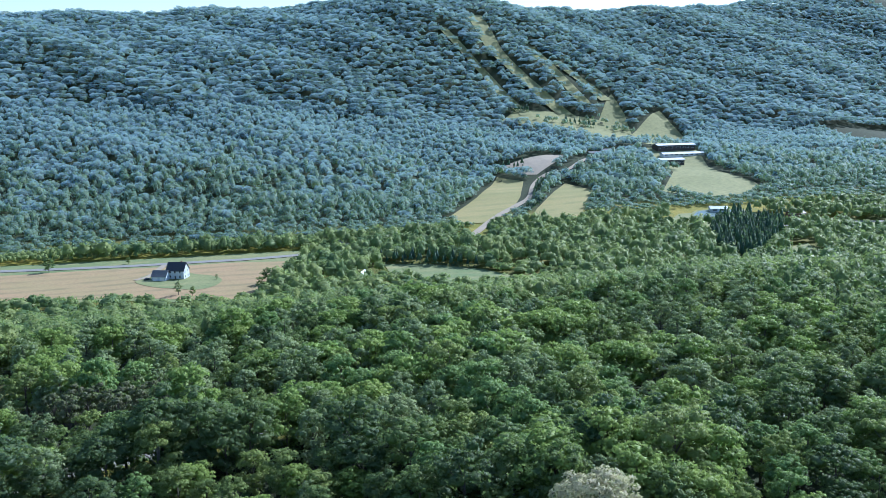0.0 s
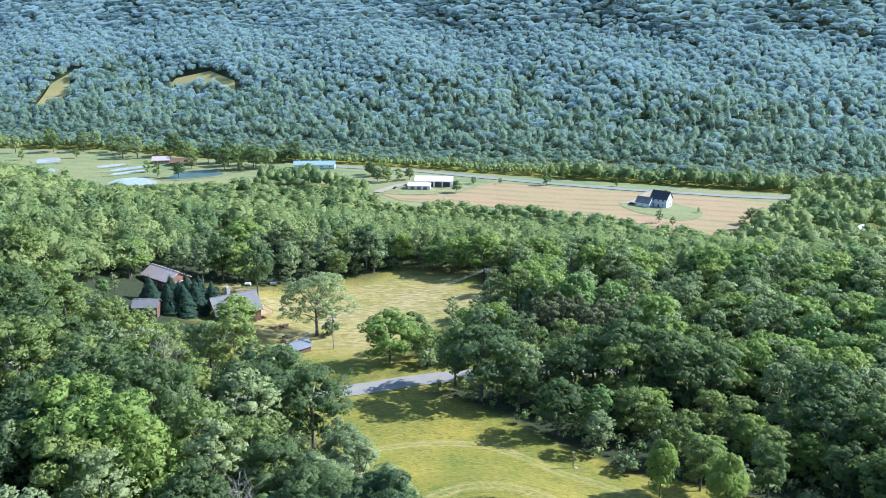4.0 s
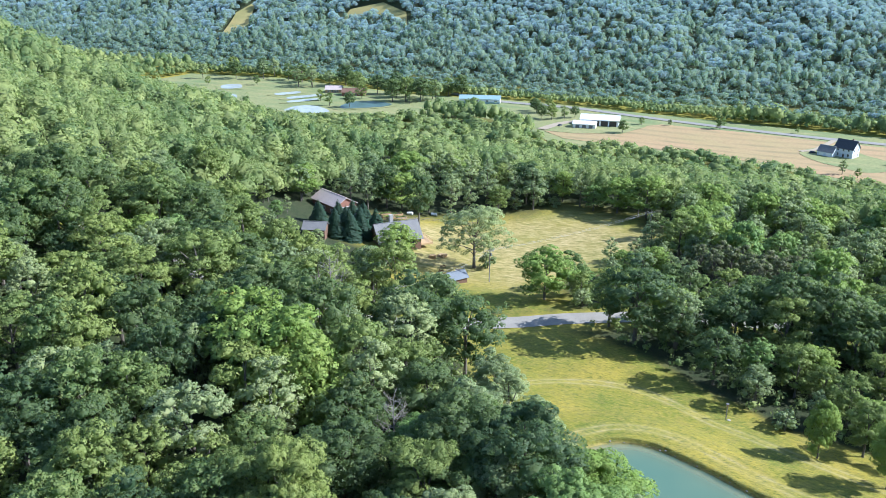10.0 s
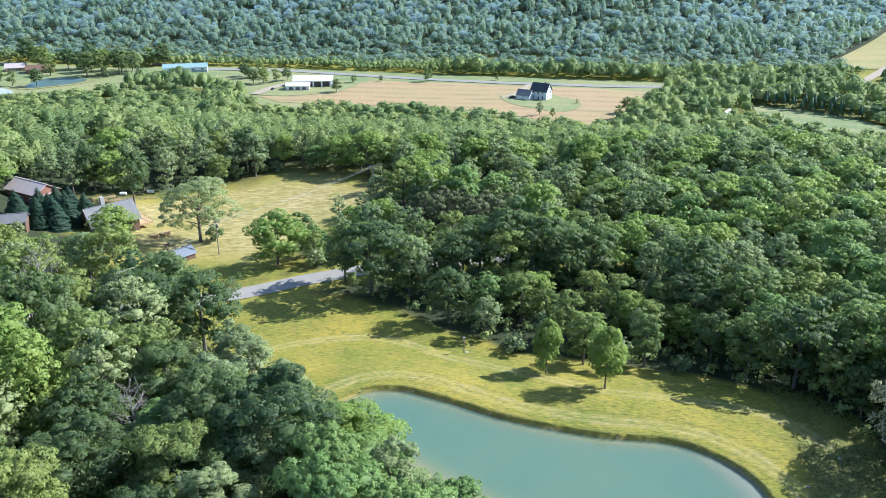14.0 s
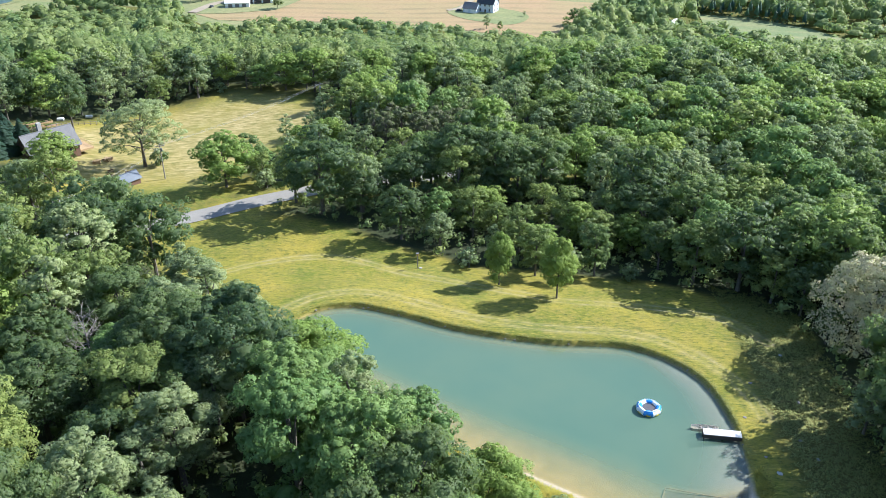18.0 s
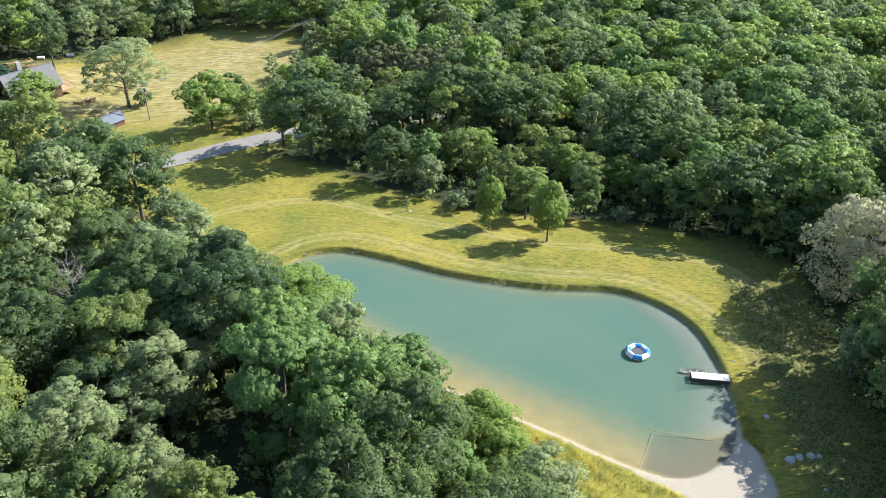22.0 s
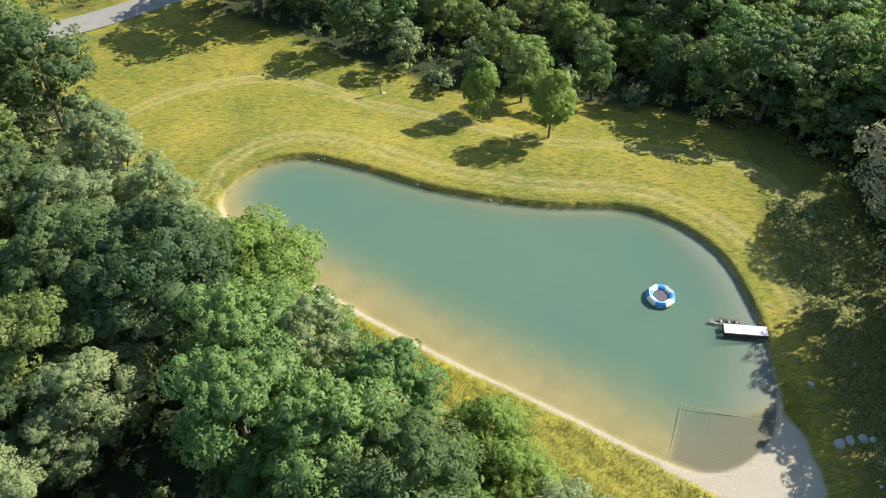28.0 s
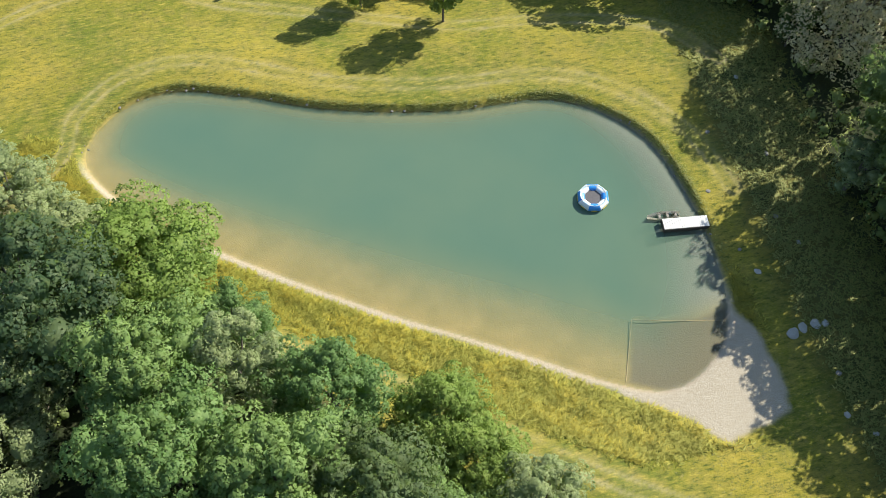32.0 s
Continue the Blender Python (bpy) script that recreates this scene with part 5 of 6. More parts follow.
opening(annexe, "window", "r", 0, 1.0, 1.0, 1.1, 16, 8, M_WHITE, M_GLASS)

teal = site("long_shed", -303, 531, 18, "long low shed with teal metal roof and white wall", "shed")
gable_shell(teal, 33, 11, 3.6, 2.2, M_WHITE_METAL, M_TEAL, 0.5)
boxed("wall_band", M_TEAL, teal, (-16.4, 16.4, -5.62, -5.52, 0.0, 1.3))
for at in (-10, -2, 6, 13):
    opening(teal, "window", "f", at, 1.7, 2.0, 1.0, 33, 11, M_WHITE, M_GLASS)

for x, y, turn, ln, wd, lab in ((-502, 567, 20, 18, 10, "brown-roofed ranch house among trees"), (-414, 516, 25, 20, 11, "brown-roofed house beside a fish pond"), (-437, 520, 25, 14, 9, "low tan outbuilding beside a fish pond")):
    h = site("ranch_house", x, y, turn, lab, "house")
    gable_shell(h, ln, wd, 2.8, 2.6, M_TIMBER if "tan" in lab else M_REDBARN, M_PINKROOF if "tan" in lab else M_LOG, 0.6)
    for at in (-ln * 0.3, -ln * 0.08, ln * 0.25):
        opening(h, "window", "f", at, 0.9, 1.5, 1.2, ln, wd, M_WHITE, M_GLASS)
    opening(h, "door", "f", ln * 0.1, 0.05, 1.0, 2.05, ln, wd, M_WHITE, M_DARK)
white_house = site("white_cottage", 82, 404, 60, "small white gabled cottage at the wood's edge", "house")
gable_shell(white_house, 8, 6, 4.8, 3.0, M_WHITE, M_WHITE_METAL, 0.3)
for at in (-2, 2):
    opening(white_house, "window", "l", at * 0.7, 3.0, 0.9, 1.2, 8, 6, M_WHITE, M_GLASS)
    opening(white_house, "window", "f", at, 2.6, 0.9, 1.2, 8, 6, M_WHITE, M_GLASS)
cabin = site("roadside_cabin", 97, 532, 5, "small pale cabin beside the valley road", "house")
gable_shell(cabin, 12, 7, 2.8, 1.8, M_WHITE, M_GREYROOF, 0.4)
opening(cabin, "window", "f", -2.5, 1.0, 1.2, 1.1, 12, 7, M_WHITE, M_GLASS)
opening(cabin, "door", "f", 1.5, 0.05, 1.0, 2.05, 12, 7, M_WHITE, M_DARK)

for x, y, turn, ln, wd, ev, wall, roof, lab in ((581, 836, -3, 52, 15, 6, M_DARK, M_WHITE_METAL, "long dark ski lodge with pale flat roof"), (574, 806, -3, 56, 10, 2.6, M_WHITE, M_WHITE_METAL, "low white-roofed lodge wing"), (538, 776, -6, 30, 14, 6, M_DARK, M_WHITE_METAL, "dark lodge building with white roof"),
                                            (468, 834, -10, 14, 9, 4, M_DARK, M_GREYROOF, "small lift hut below the slopes"), (492, 846, -10, 12, 8, 3.5, M_WHITE, M_GREYROOF, "small lift hut below the slopes"), (446, 552, -20, 15, 8, 3, M_WHITE, M_WHITE_METAL, "low white-roofed building by the eastern road"), (505, 520, -10, 14, 9, 3, M_REDBARN, M_PINKROOF, "low brown building among trees")):
    h = site("lodge_building", x, y, turn, lab, "lodge")
    gable_shell(h, ln, wd, ev, 1.6, wall, roof, 0.8)
    k = max(2, int(ln // 7))
    for i in range(k):
        opening(h, "window", "f", (i + 0.5 - k / 2) * ln / k, ev * 0.4, ln / k * 0.55, ev * 0.35, ln, wd, M_WHITE, M_GLASS)

# ---- the house in the woods ----
log_house = site("log_house", -156, 124, 50, "brown log house with steep grey shingle roof", "house")
gable_shell(log_house, 14, 9.5, 2.7, 4.6, M_LOG, M_GREYROOF, 0.7)
for sd, at, z, w, h in (("f", -4.5, 0.9, 1.4, 1.2), ("f", 4.5, 0.9, 1.4, 1.2), ("l", -2.2, 0.9, 1.1, 1.2), ("l", 2.2, 0.9, 1.1, 1.2), ("l", 0, 4.0, 1.2, 1.3), ("r", 0, 3.9, 1.2, 1.3), ("r", -2.4, 0.9, 1.2, 1.2)):
    opening(log_house, "window", sd, at, z, w, h, 14, 9.5, M_TIMBER, M_GLASS)
opening(log_house, "door", "f", 0, 0.05, 1.0, 2.05, 14, 9.5, M_TIMBER, M_DARK)
boxed("chimney", M_STONE, log_house, (-1.0, 0.2, 2.6, 3.7, 4.2, 9.0))
deck = boxed("deck", M_TIMBER, log_house, (7.05, 11.4, -4.2, 3.6, -0.3, 0.25), label="pale timber deck")
for i in range(7):
    boxed("post", M_TIMBER, deck, (11.2, 11.32, -4.2 + i * 1.28, -4.08 + i * 1.28, 0.25, 1.15))
boxed("rail", M_TIMBER, deck, (11.18, 11.34, -4.2, 3.6, 1.15, 1.23))

shed = site("garden_shed", -124.6, 103.2, 58, "small dark shed with shiny grey tin roof", "shed")
gable_shell(shed, 5.4, 4.0, 1.5, 1.5, M_LOG, M_TIN, 0.45, 0.08)
opening(shed, "door", "l", 0, -0.1, 0.9, 1.8, 5.4, 4.0, M_DARK, M_DARK)
brown_barn = site("brown_barn", -188, 137, -24, "red-brown barn with faded brown metal roof among spruces", "barn")
gable_shell(brown_barn, 15, 8.5, 3.6, 2.4, M_REDBARN, M_PINKROOF, 0.5)
opening(brown_barn, "door", "r", 0, 0.05, 3.0, 2.8, 15, 8.5, M_WHITE, M_DARK)
for at in (-5, 0, 5):
    opening(brown_barn, "window", "f", at, 1.2, 1.2, 1.0, 15, 8.5, M_WHITE, M_GLASS)
tool_shed = site("tool_shed", -175.5, 107, 20, "small grey-roofed outbuilding half hidden by trees", "shed")
gable_shell(tool_shed, 7, 5.5, 2.6, 1.6, M_LOG, M_GREYROOF, 0.4)
opening(tool_shed, "window", "f", 0, 0.9, 1.0, 1.0, 7, 5.5, M_WHITE, M_GLASS)

# power line
POLES = [(-115.9, 107.7), (-84, 172), (-121, 60)]
HEADS = []
for x, y in POLES:
    z = float(land(x, y))
    pole = tagged(new("power_pole"), "weathered wooden power pole with crossarm and transformer", "power pole", "power line poles")
    pole.matrix_basis = pose(x, y, z, 0, 0, 25)
    bm = bmesh.new()
    tube(bm, [(0, 0, -0.6), (0, 0, 5), (0, 0, 10.4)], [0.17, 0.15, 0.11], 9)
    part("pole", bm, M_GREYWOOD, pole)
    arm = boxed("crossarm", M_GREYWOOD, pole, (-1.2, 1.2, -0.07, 0.07, 9.6, 9.76))
    for u in (-1.05, -0.4, 0.4, 1.05):
        bm = bmesh.new()
        tube(bm, [(u, 0, 9.76), (u, 0, 9.86), (u, 0, 10.0)], [0.035, 0.06, 0.03], 7)
        part("insulator", bm, M_WHITE, arm)
    bm = bmesh.new()
    tube(bm, [(0.32, 0, 8.2), (0.32, 0, 8.25), (0.32, 0, 9.0), (0.32, 0, 9.08)], [0.16, 0.22, 0.22, 0.12], 10)
    part("transformer", bm, M_TIN, pole)
    HEADS.append(Vector((x, y, z + 10.0)))


def wire(a, b, sag, label):
    bm = bmesh.new()
    pts = [Vector(a).lerp(Vector(b), t) - Vector((0, 0, 4 * sag * t * (1 - t))) for t in np.linspace(0, 1, 13)]
    tube(bm, pts, [0.015] * 13, 5)
    ob = part("power_cable", bm, M_WIRE, None)
    return tagged(ob, label, "cable", "power cables")


c25, s25 = math.cos(radians(25)), math.sin(radians(25))
for u in (-1.05, 0.4, 1.05):
    off = Vector((u * c25, u * s25, 0))
    wire(HEADS[0] + off, HEADS[1] + off, 1.2, "thin bare power cable strung between poles")
    wire(HEADS[0] + off, HEADS[2] + off, 1.6, "thin bare power cable strung between poles")
HOUSE_EAVE = log_house.matrix_basis @ Vector((7.6, -3.0, 3.6))
wire(HEADS[0] + Vector((0, 0, -1.2)), HOUSE_EAVE, 0.7, "drop cable from the pole to the log house")

# yard clutter by the log house
for x, y, turn in ((-141, 121, 20), (-139, 124, 70)):
    pile = site("log_pile", x, y, turn, "low heap of cut orange-brown firewood on grass", "firewood")
    r = random.Random(int(x))
    for i in range(14):
        bm = bmesh.new()
        yy, zz = (i % 6) * 0.42 - 1.0 + r.uniform(-0.1, 0.1), 0.05 + (i // 6) * 0.34
        tube(bm, [(-1.0 + r.uniform(-0.2, 0.2), yy, zz), (1.0 + r.uniform(-0.2, 0.2), yy + r.uniform(-0.15, 0.15), zz)], [0.19, 0.18], 7)
        part("log", bm, M_TIMBER, pile)
for x, y in ((-133.5, 113), (-132, 108.5), (-128, 112)):
    bench = site("garden_bench", x, y, x * 30 % 90, "dark wooden bench on the lawn", "bench")
    boxed("seat", M_LOG, bench, (-0.8, 0.8, -0.2, 0.2, 0.2, 0.27))
    boxed("backrest", M_LOG, bench, (-0.8, 0.8, 0.18, 0.24, 0.4, 0.75))
    for u in (-0.7, 0.62):
        boxed("leg", M_LOG, bench, (u, u + 0.08, -0.18, 0.24, -0.25, 0.2))
fence_pts = spline([(-172, 141), (-168, 153), (-158, 160), (-146, 166)], 7, False)
fence = site("garden_fence", -172, 141, 0, "low rail fence of grey posts round a garden", "fence", z=0.0)
fence.matrix_basis = Matrix.Identity(4)
for i, (x, y) in enumerate(fence_pts):
    z = float(land(x, y))
    boxed("post", M_GREYWOOD, fence, (x - 0.07, x + 0.07, y - 0.07, y + 0.07, z - 0.3, z + 1.25))
for (ax, ay), (bx, by) in zip(fence_pts[:-1], fence_pts[1:]):
    for hh in (0.55, 1.1):
        bm = bmesh.new()
        tube(bm, [(ax, ay, float(land(ax, ay)) + hh), (bx, by, float(land(bx, by)) + hh)], [0.05, 0.05], 5)
        part("rail", bm, M_GREYWOOD, fence)
for i, (x, y) in enumerate(((-176, 146), (-173, 149.5), (-170, 153), (-176, 152), (-173, 155.5))):
    bed = site("garden_bed", x, y, 48, "raised timber garden bed full of green plants", "garden bed")
    for a in ((-2.2, 2.2, -0.7, -0.6), (-2.2, 2.2, 0.6, 0.7), (-2.2, -2.1, -0.6, 0.6), (2.1, 2.2, -0.6, 0.6)):
        boxed("board", M_TIMBER, bed, (*a, -0.4, 0.35))
    boxed("soil", M_DARK, bed, (-2.1, 2.1, -0.6, 0.6, -0.4, 0.28))
    rr = np.random.default_rng(i + 60)
    v = np.concatenate([leaf_tris(rr, np.array((rr.uniform(-1.8, 1.8), rr.uniform(-0.4, 0.4), 0.4)), np.array((0.3, 0.3, 0.35)), 26, 0.12)[0] for _ in range(12)]).reshape(-1, 3)
    mesh_object("foliage", v, np.arange(len(v)).reshape(-1, 3), M_LEAF_YELLOW if i % 2 else M_LEAF, bed)
for x, y in ((-170, 160), (-163, 166)):
    tank = site("white_tank", x, y, 15, "small white tank on the grass", "tank")
    bm = bmesh.new()
    tube(bm, [(-1.2, 0, 0.4), (-1.0, 0, 0.4), (1.0, 0, 0.4), (1.2, 0, 0.4)], [0.25, 0.55, 0.55, 0.25], 12)
    part("body", bm, M_WHITE, tank)
    for u in (-0.7, 0.55):
        boxed("foot", M_GREYROOF, tank, (u, u + 0.15, -0.4, 0.4, -0.25, 0.05))

# cars parked in the valley


def parked_car(x, y, turn, paint, label):
    car = site("parked_car", x, y, turn, label, "car")
    bm = bmesh.new()
    box(bm, -2.2, 2.2, -0.88, 0.88, 0.35, 0.95, 0.12)
    body = part("body", bm, paint, car)
    bm = bmesh.new()
    box(bm, -1.5, 0.9, -0.76, 0.76, 0.95, 1.5, 0.15)
    for v in bm.verts:
        if v.co.z > 1.2:
            v.co.x *= 0.78
    part("cabin", bm, M_GLASS, car, "dark window glass")
    boxed("roof", paint, car, (-1.05, 0.6, -0.66, 0.66, 1.47, 1.53), bevel=0.02)
    for u in (-1.4, 1.4):
        for v in (-0.88, 0.70):
            bm = bmesh.new()
            tube(bm, [(u, v, 0.34), (u, v + 0.18, 0.34)], [0.34, 0.34], 14)
            wheel = part("wheel", bm, M_DARK, car, "black tyre")
            bm = bmesh.new()
            tube(bm, [(u, v - 0.01, 0.34), (u, v + 0.19, 0.34)], [0.18, 0.18], 10)
            part("rim", bm, M_WIRE, wheel)
    for v in (-0.7, 0.5):
        boxed("headlight", M_WHITE, body, (2.18, 2.23, v, v + 0.22, 0.68, 0.82))
        boxed("tail_light", M_REDBARN, body, (-2.23, -2.18, v, v + 0.22, 0.68, 0.82))


parked_car(-46.5, 461, 40, M_SLATE, "dark car parked on the farmhouse drive")
parked_car(-41.5, 464, 10, M_VINYL_YELLOW, "yellow car parked beside the farmhouse")
parked_car(-214, 469, 80, M_SLATE, "dark car parked on the gravel by the barn")

# single trees of the valley
for x, y, tall, k in ((-168, 466, 9, 1), (-163, 500, 6, 0), (-144, 506, 5, 6), (-110, 510, 10, 0), (-4, 447, 4, 4), (-480, 528, 13, 3), (-468, 532, 14, 4), (-474, 540, 15, 3), (-520, 520, 8, 6), (-560, 500, 7, 6), (-398, 502, 11, 0), (-404, 462, 9, 6), (-375, 520, 13, 1), (-366, 526, 14, 0), (-356, 532, 14, 3), (-382, 534, 15, 1), (-340, 548, 13, 6),
                      (-330, 553, 14, 1), (-430, 540, 13, 0), (-445, 552, 15, 1), (-530, 560, 14, 3), (-545, 562, 13, 1), (-575, 556, 14, 0), (-246, 508, 10, 1), (-238, 514, 11, 0), (-232, 506, 9, 6), (-250, 516, 10, 1), (20, 408, 9, 6), (26, 424, 10, 1), (32, 416, 8, 0), (38, 436, 10, 3), (-28, 412, 9, 4), (-20, 408, 6, 6), (-60, 520, 5, 6), (-490, 548, 14, 0), (-508, 552, 13, 6), (-455, 541, 12, 3), (-420, 531, 14, 0), (-398, 528, 13, 1), (-350, 520, 12, 6), (-345, 528, 13, 0), (-560, 540, 13, 1), (-590, 528, 12, 3), (-423, 478, 8, 6), (-352, 500, 7, 4), (-367, 499, 15, 1), (-359, 507, 16, 0), (-348, 512, 15, 1), (-338, 520, 14, 3), (-386, 463, 10, 1), (-534, 548, 14, 3), (-235, 490, 10, 1), (-227, 489, 11, 0), (-220, 497, 10, 6), (-214, 504, 9, 1)):
    plant(COARSE[k], x, y, tall * (1.3 if x < -320 else 1.05), 1.1, label="single leafy tree standing in the valley's grassland")

# ---- the pond ----
raft = site("water_trampoline", -1.6, 1.4, 11, "floating octagonal water trampoline with blue and white tube", "trampoline", z=0.0)
R_IN, R_TUBE = 1.55, 0.44
for i in range(8):
    bm = bmesh.new()
    a0, a1 = i * math.pi / 4, (i + 1) * math.pi / 4
    pts = [(R_IN * math.cos(a), R_IN * math.sin(a), 0.36) for a in (a0, (a0 + a1) / 2, a1)]
    pts[1] = tuple((np.array(pts[0]) + np.array(pts[2])) / 2)
    axis = Vector(pts[2]) - Vector(pts[0])
    rings = []
    for p, ang in ((pts[0], a0), (pts[1], (a0 + a1) / 2), (pts[2], a1)):
        out = Vector((math.cos(ang), math.sin(ang), 0))
        stretch = 1 / math.cos(math.pi / 8) if p is not pts[1] else 1.0
        fat = 1.0 if p is not pts[1] else 1.06
        rings.append([bm.verts.new(Vector(p) + R_TUBE * fat * (math.cos(t) * out * stretch + Vector((0, 0, math.sin(t))))) for t in np.arange(14) * 2 * math.pi / 14])
    for ra, rb in zip(rings, rings[1:]):
        for j in range(14):
            bm.faces.new((ra[j], ra[(j + 1) % 14], rb[(j + 1) % 14], rb[j]))
    for f in bm.faces:
        f.smooth = True
    seg = part("tube_section", bm, M_VINYL_BLUE if i % 2 else M_VINYL_WHITE, raft, "blue inflated tube section" if i % 2 else "white inflated tube section")
    mid = (a0 + a1) / 2
    bm = bmesh.new()
    box(bm, 1.885, 1.925, -0.36, 0.36, 0.14, 0.32, 0.01)
    bmesh.ops.rotate(bm, verts=bm.verts, cent=(0, 0, 0), matrix=Matrix.Rotation(mid, 3, "Z"))
    part("trim_panel", bm, M_VINYL_YELLOW, seg, "yellow trim panel")
bm = bmesh.new()
bmesh.ops.create_circle(bm, cap_ends=True, segments=24, radius=1.02, matrix=Matrix.Translation((0, 0, 0.44)))
bmesh.ops.solidify(bm, geom=bm.faces[:], thickness=0.03)
part("jumping_mat", bm, M_MAT, raft, "black jumping mat")
bm = bmesh.new()
for i in range(40):
    a = i * 2 * math.pi / 40
    tube(bm, [(1.0 * math.cos(a), 1.0 * math.sin(a), 0.45), (1.3 * math.cos(a), 1.3 * math.sin(a), 0.50)], [0.022, 0.022], 4)
part("spring_ring", bm, M_WIRE, raft)
for i in range(16):
    bm = bmesh.new()
    a0, a1 = (i - 0.5) * math.pi / 8, (i + 0.5) * math.pi / 8
    q = [(r * math.cos(a), r * math.sin(a), z) for r, z in ((1.04, 0.50), (1.34, 0.76), (1.62, 0.86)) for a in (a0, (a0 + a1) / 2, a1)]
    vs = [bm.verts.new(p) for p in q]
    for r in (0, 3):
        for c in (0, 1):
            bm.faces.new((vs[r + c], vs[r + c + 3], vs[r + c + 4], vs[r + c + 1]))
    bmesh.ops.solidify(bm, geom=bm.faces[:], thickness=0.025)
    part("skirt_panel", bm, M_VINYL_PALE if i % 2 else M_VINYL_WHITE, raft, "pale blue skirt panel" if i % 2 else "white skirt panel")

dock = site("dock", 8.15, -4.55, -6, "sun-bleached plank dock on dark posts at the pond's edge", "dock", z=0.0)
for i in range(20):
    u = -2.75 + i * 0.275
    boxed("plank", M_DECK, dock, (u + 0.01, u + 0.265, -0.74, 0.74, 0.74, 0.79 + (i * 7 % 3) * 0.004))
for v in (-0.68, -0.04, 0.60):
    boxed("beam", M_DARK, dock, (-2.75, 2.75, v, v + 0.08, 0.52, 0.735))
for u in (-2.6, 0.0, 2.5):
    for v in (-0.62, 0.56):
        bm = bmesh.new()
        tube(bm, [(u, v, -1.8), (u, v, 0.735)], [0.08, 0.08], 8)
        part("post", bm, M_DARK, dock)
boxed("fascia", M_DARK, dock, (-2.81, -2.765, -0.75, 0.75, 0.2, 0.77))
boxed("side_board", M_DARK, dock, (-2.8, 2.75, -0.81, -0.755, 0.12, 0.75))

boat = site("rowing_boat", 7.4, -2.95, -5, "narrow weathered pale grey rowing boat moored beside the dock", "boat", z=0.0)
bm = bmesh.new()
sections = []
for t in np.linspace(0, 1, 11):
    u = -3.4 + 4.0 * t
    half = 0.52 * math.sin(math.pi * min(0.5, 0.06 + t * 0.9)) if t < 0.55 else 0.52 - 0.12 * (t - 0.55) / 0.45
    rise = 0.42 + 0.18 * (1 - t) ** 3
    sections.append([bm.verts.new((u, half * k, z)) for k, z in ((-1, rise), (-0.82, 0.10), (-0.4, -0.10), (0.4, -0.10), (0.82, 0.10), (1, rise))])
for a, b in zip(sections, sections[1:]):
    for j in range(5):
        bm.faces.new((a[j], b[j], b[j + 1], a[j + 1]))
bm.faces.new(sections[-1])
bmesh.ops.solidify(bm, geom=bm.faces[:], thickness=0.04)
part("hull", bm, M_BOAT, boat)
for u in (-2.0, -1.0, 0.0):
    boxed("seat", M_GREYWOOD, boat, (u, u + 0.28, -0.46, 0.46, 0.27, 0.31))
for v in (-0.3, 0.26):
    bm = bmesh.new()
    tube(bm, [(-2.2, v, 0.36), (-0.3, v, 0.38)], [0.025, 0.025], 6)
    box(bm, -0.3, 0.2, v - 0.09, v + 0.09, 0.365, 0.395)
    part("oar", bm, M_DARK, boat)

# rope line that fences the wading place, just under the surface
swim_line = tagged(new("swim_border"), "sunken pale pipe that borders the wading place", "border")
for a, b in (((-1.9, -15.1, -0.45), (-4.9, -22.2, -0.08)), ((-1.9, -15.1, -0.45), (3.4, -16.4, -0.36)), ((3.4, -16.4, -0.36), (8.2, -17.4, -0.12))):
    bm = bmesh.new()
    tube(bm, [a, b], [0.06, 0.06], 6)
    part("pipe", bm, M_TIMBER, swim_line)


def boulder(x, y, r, seed, sink=0.25, flat=0.55, label="flat pale boulder half sunk in grass", group="boulders by the pond"):
    bm = bmesh.new()
    bmesh.ops.create_icosphere(bm, subdivisions=2, radius=r)
    for v in bm.verts:
        k = 1 + 0.22 * noise.noise(v.co / r * 1.3 + Vector((seed, 0, 0))) + 0.08 * noise.noise(v.co / r * 3.1 + Vector((0, seed, 0)))
        v.co = Vector((v.co.x * k * (1 + 0.25 * math.sin(seed)), v.co.y * k, max(v.co.z * k * flat, -r * 0.3)))
    ob = part("boulder", bm, M_PEBBLE if r < 0.32 else M_STONE, None)
    ob.matrix_basis = pose(x, y, float(land(x, y)) + r * flat * (1 - sink) * 0.4, 0, 0, seed * 40)
    return tagged(ob, label, "boulder", group)


for i, (x, y, r) in enumerate(((15.0, -20.8, 0.75), (16.3, -20.4, 0.6), (17.8, -20.3, 0.7), (18.8, -20.5, 0.55), (20.2, -10, 0.4), (19, -6, 0.35), (21.5, 3, 0.35), (14.2, -12.5, 0.4), (17.6, -26.4, 0.35), (16.4, -31, 0.45), (18.4, -33.5, 0.4), (13.2, -9.3, 0.28), (12.4, -0.8, 0.3), (15.5, 7.8, 0.3), (20.5, -33, 0.45), (22.6, 15.8, 0.4))):
    boulder(x, y, r * 0.9, i + 1, flat=0.24)
for i in range(46):
    r = random.Random(i + 500)
    a = POND_LINE[r.randrange(70)]
    if a[1] < 6 and a[0] < 4:
        continue
    boulder(a[0] + r.uniform(-0.3, 0.3), a[1] + r.uniform(-0.2, 0.3), r.uniform(0.09, 0.2), i + 30, label="small grey stone at the water's edge", group="stones along the shore")

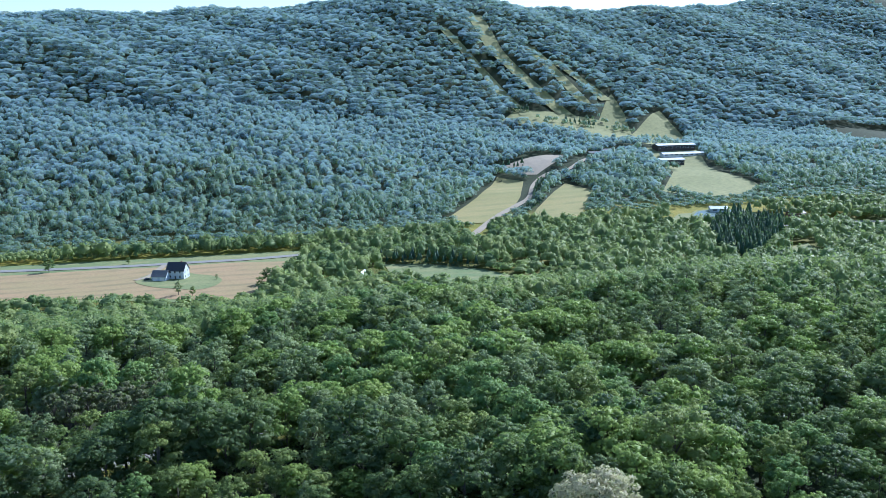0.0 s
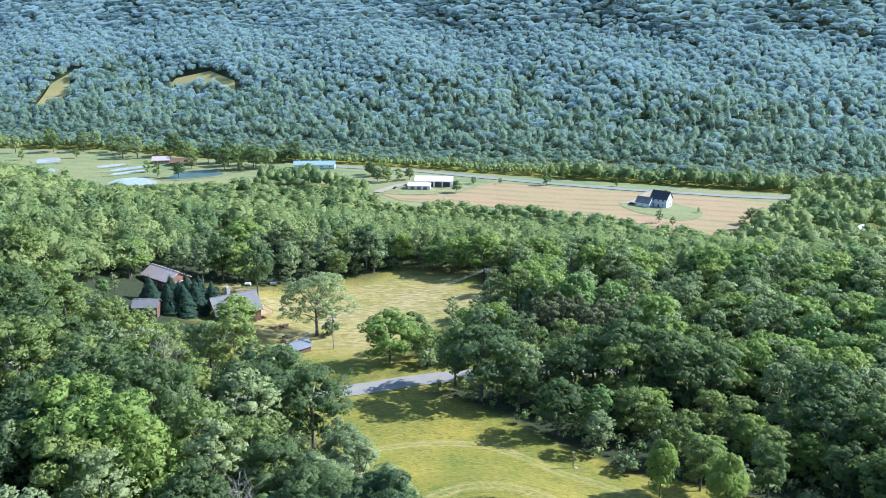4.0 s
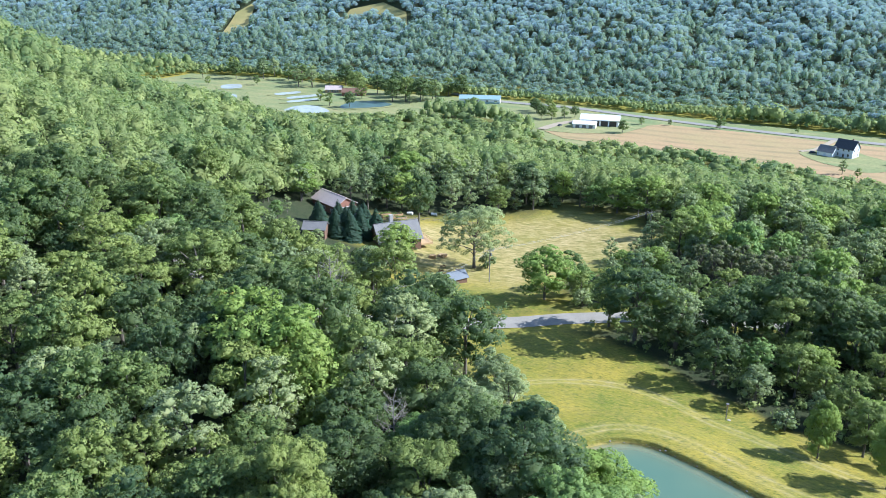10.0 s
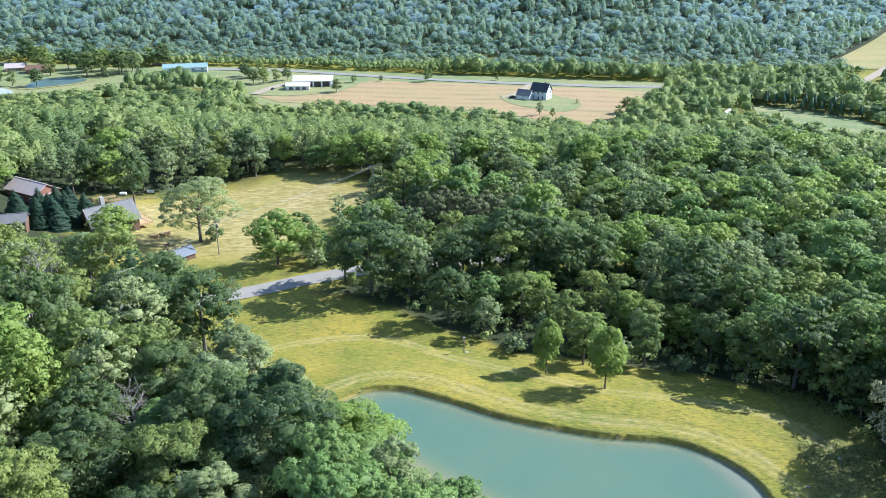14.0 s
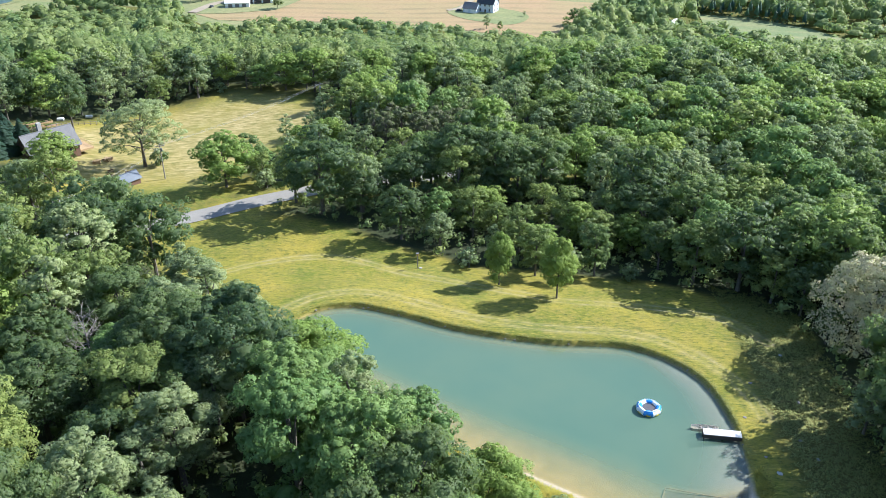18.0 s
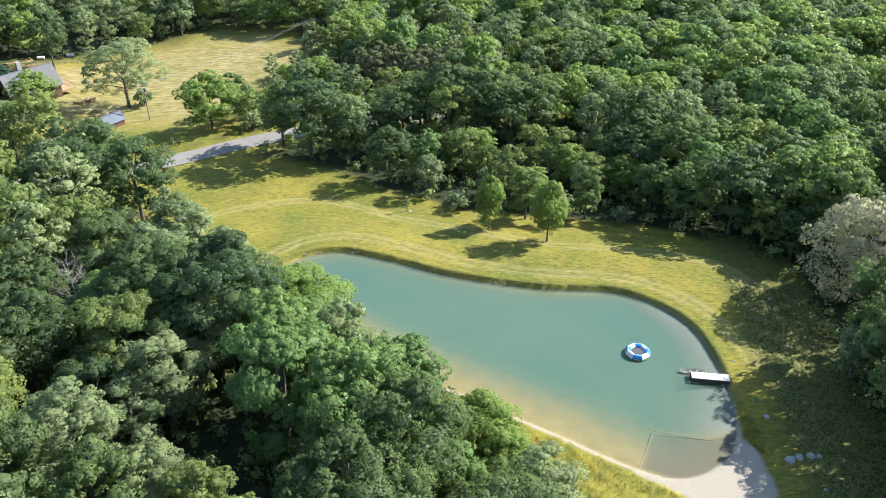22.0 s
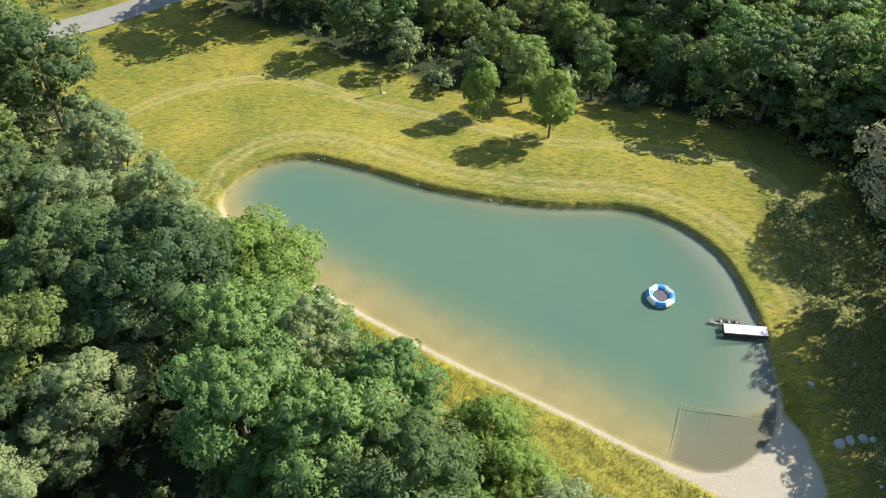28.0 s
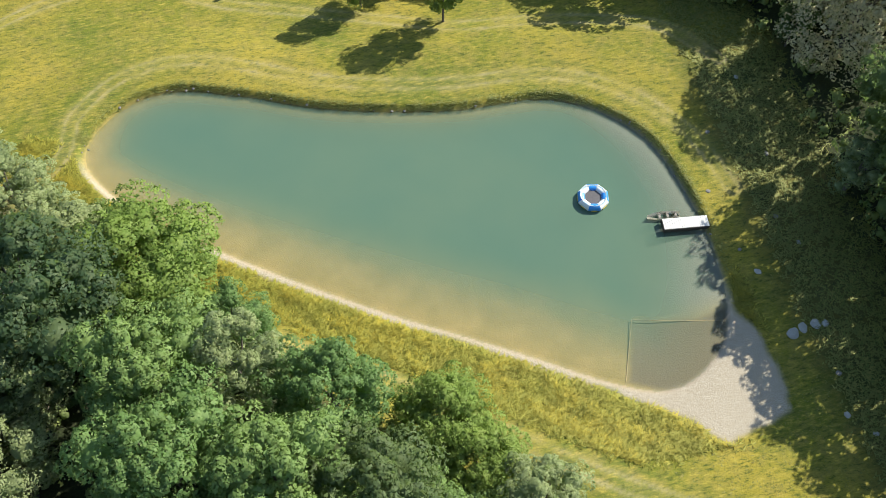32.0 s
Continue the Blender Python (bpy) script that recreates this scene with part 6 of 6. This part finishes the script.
post = site("nest_box_post", -41.2, 49.4, 10, "weathered wooden post with a small nest box on top", "post", z=float(land(-41.2, 49.4)))
boxed("post", M_GREYWOOD, post, (-0.09, 0.09, -0.09, 0.09, -0.3, 3.0), bevel=0.02)
nest = boxed("box", M_TIMBER, post, (-0.22, 0.22, -0.2, 0.2, 3.0, 3.5), bevel=0.02)
boxed("lid", M_GREYROOF, nest, (-0.28, 0.28, -0.28, 0.26, 3.5, 3.56))
boxed("step_stone", M_STONE, post, (0.3, 0.9, -0.3, 0.3, -0.1, 0.12), bevel=0.05)

# ---- grass, weeds and flowers ----


def tufts(name, x, y, height, spread, mat, label, seed, blades=3, stand=1.0):
    rng = np.random.default_rng(seed)
    n = len(x)
    p = np.stack([x, y, land(x, y) - 0.04], -1)[:, None]
    a = rng.uniform(0, 6.28, (n, blades))
    d = np.stack([np.cos(a), np.sin(a), 0 * a], -1)
    t = np.stack([-np.sin(a), np.cos(a), 0 * a], -1)
    h = height * rng.uniform(0.5, 1.3, (n, 1, 1))
    w = spread * rng.uniform(0.6, 1.3, (n, blades, 1))
    tip = p + d * h * rng.uniform(0.7, 1.6, (n, blades, 1)) + (0, 0, 1) * h * rng.uniform(0.6, 1.0, (n, blades, 1)) * stand
    q = np.stack([p + t * w * 0.5, p - t * w * 0.5, tip], 2).reshape(-1, 3)
    me = bpy.data.meshes.new(name)
    k = len(q)
    me.vertices.add(k)
    me.vertices.foreach_set("co", q.astype(np.float32).ravel())
    me.loops.add(k)
    me.loops.foreach_set("vertex_index", np.arange(k, dtype=np.int32))
    me.polygons.add(k // 3)
    me.polygons.foreach_set("loop_start", (np.arange(k // 3) * 3).astype(np.int32))
    me.update(calc_edges=True)
    up = np.repeat((d * 0.2 + (0, 0, 1))[:, :, None], 3, 2).reshape(-1, 3)
    finish(me, mat, (up / np.linalg.norm(up, axis=1)[:, None]).astype(np.float32))
    return tagged(new(name, me), label, "grass", kind="stuff")


rng = np.random.default_rng(9)
x, y = rng.uniform(-112, 30, 90000), rng.uniform(-50, 80, 90000)
sd_p, sd_m = signed(POND_LINE, x, y), signed(MEADOW, x, y)
on_track = np.minimum(near_line(RING, x, y), near_line(LANE, x, y)) < 1.5
on_track |= near_line(SOUTH_TRACK, x, y) < 2.2
free = (sd_p > 0.2) & (near_line(ROAD, x, y) > 4) & (signed(BEACH, x, y) > 0.3) & ~on_track
southern = south_side(x, y) > 0.5
ring_n = free & (sd_p < 1.15) & ~southern
meadow = free & (sd_m < 0) & (sd_p > 2.0) & ~(southern & (x < 4) & (sd_p < 8))
gold = free & southern & (sd_p > 1.0) & (sd_p < 7.5 + 2 * wavy(x, y, 5)) & (x < 12)
shade = free & (sd_m < 6) & (x > 17) & (sd_m > -9)
xr = np.repeat(x[ring_n], 13) + rng.normal(scale=0.33, size=ring_n.sum() * 13)
yr = np.repeat(y[ring_n], 13) + rng.normal(scale=0.33, size=ring_n.sum() * 13)
okr = signed(POND_LINE, xr, yr) > 0.1
tufts("bank_weeds", xr[okr], yr[okr], 0.22, 0.14, M_WEED, "dense green weeds along the pond's bank", 1, stand=0.4)
tufts("meadow_grass", x[meadow], y[meadow], 0.22, 0.2, M_STRAW, "long yellow-green meadow grass", 2, stand=0.4)
xg = np.repeat(x[gold], 9) + rng.normal(scale=0.38, size=gold.sum() * 9)
yg = np.repeat(y[gold], 9) + rng.normal(scale=0.38, size=gold.sum() * 9)
okg = (signed(BEACH, xg, yg) > 0.2) & (signed(POND_LINE, xg, yg) > 0.9)
okg &= near_line(SOUTH_TRACK, xg, yg) > 1.9
bloom = okg & (wavy(xg, yg, 2.6, 1.0) + 0.5 * wavy(xg, yg, 0.9, 4.0) > 0.12) & (rng.uniform(size=len(xg)) < 0.45)
tufts("goldenrod", xg[okg], yg[okg], 0.42, 0.17, M_GOLD, "thick stand of yellow-green goldenrod", 3, stand=0.95)
tufts("goldenrod_flowers", xg[bloom], yg[bloom], 0.5, 0.13, M_FLOWER, "golden flower heads among the goldenrod", 6, stand=1.0)
xs = np.repeat(x[shade], 2) + rng.normal(scale=0.4, size=shade.sum() * 2)
ys = np.repeat(y[shade], 2) + rng.normal(scale=0.4, size=shade.sum() * 2)
tufts("shade_weeds", xs, ys, 0.45, 0.26, M_WEED, "rough dark weeds in the shade of the wood", 4, stand=0.6)

for source in SOURCES:
    for o in (*source.children_recursive, source):
        bpy.data.objects.remove(o)
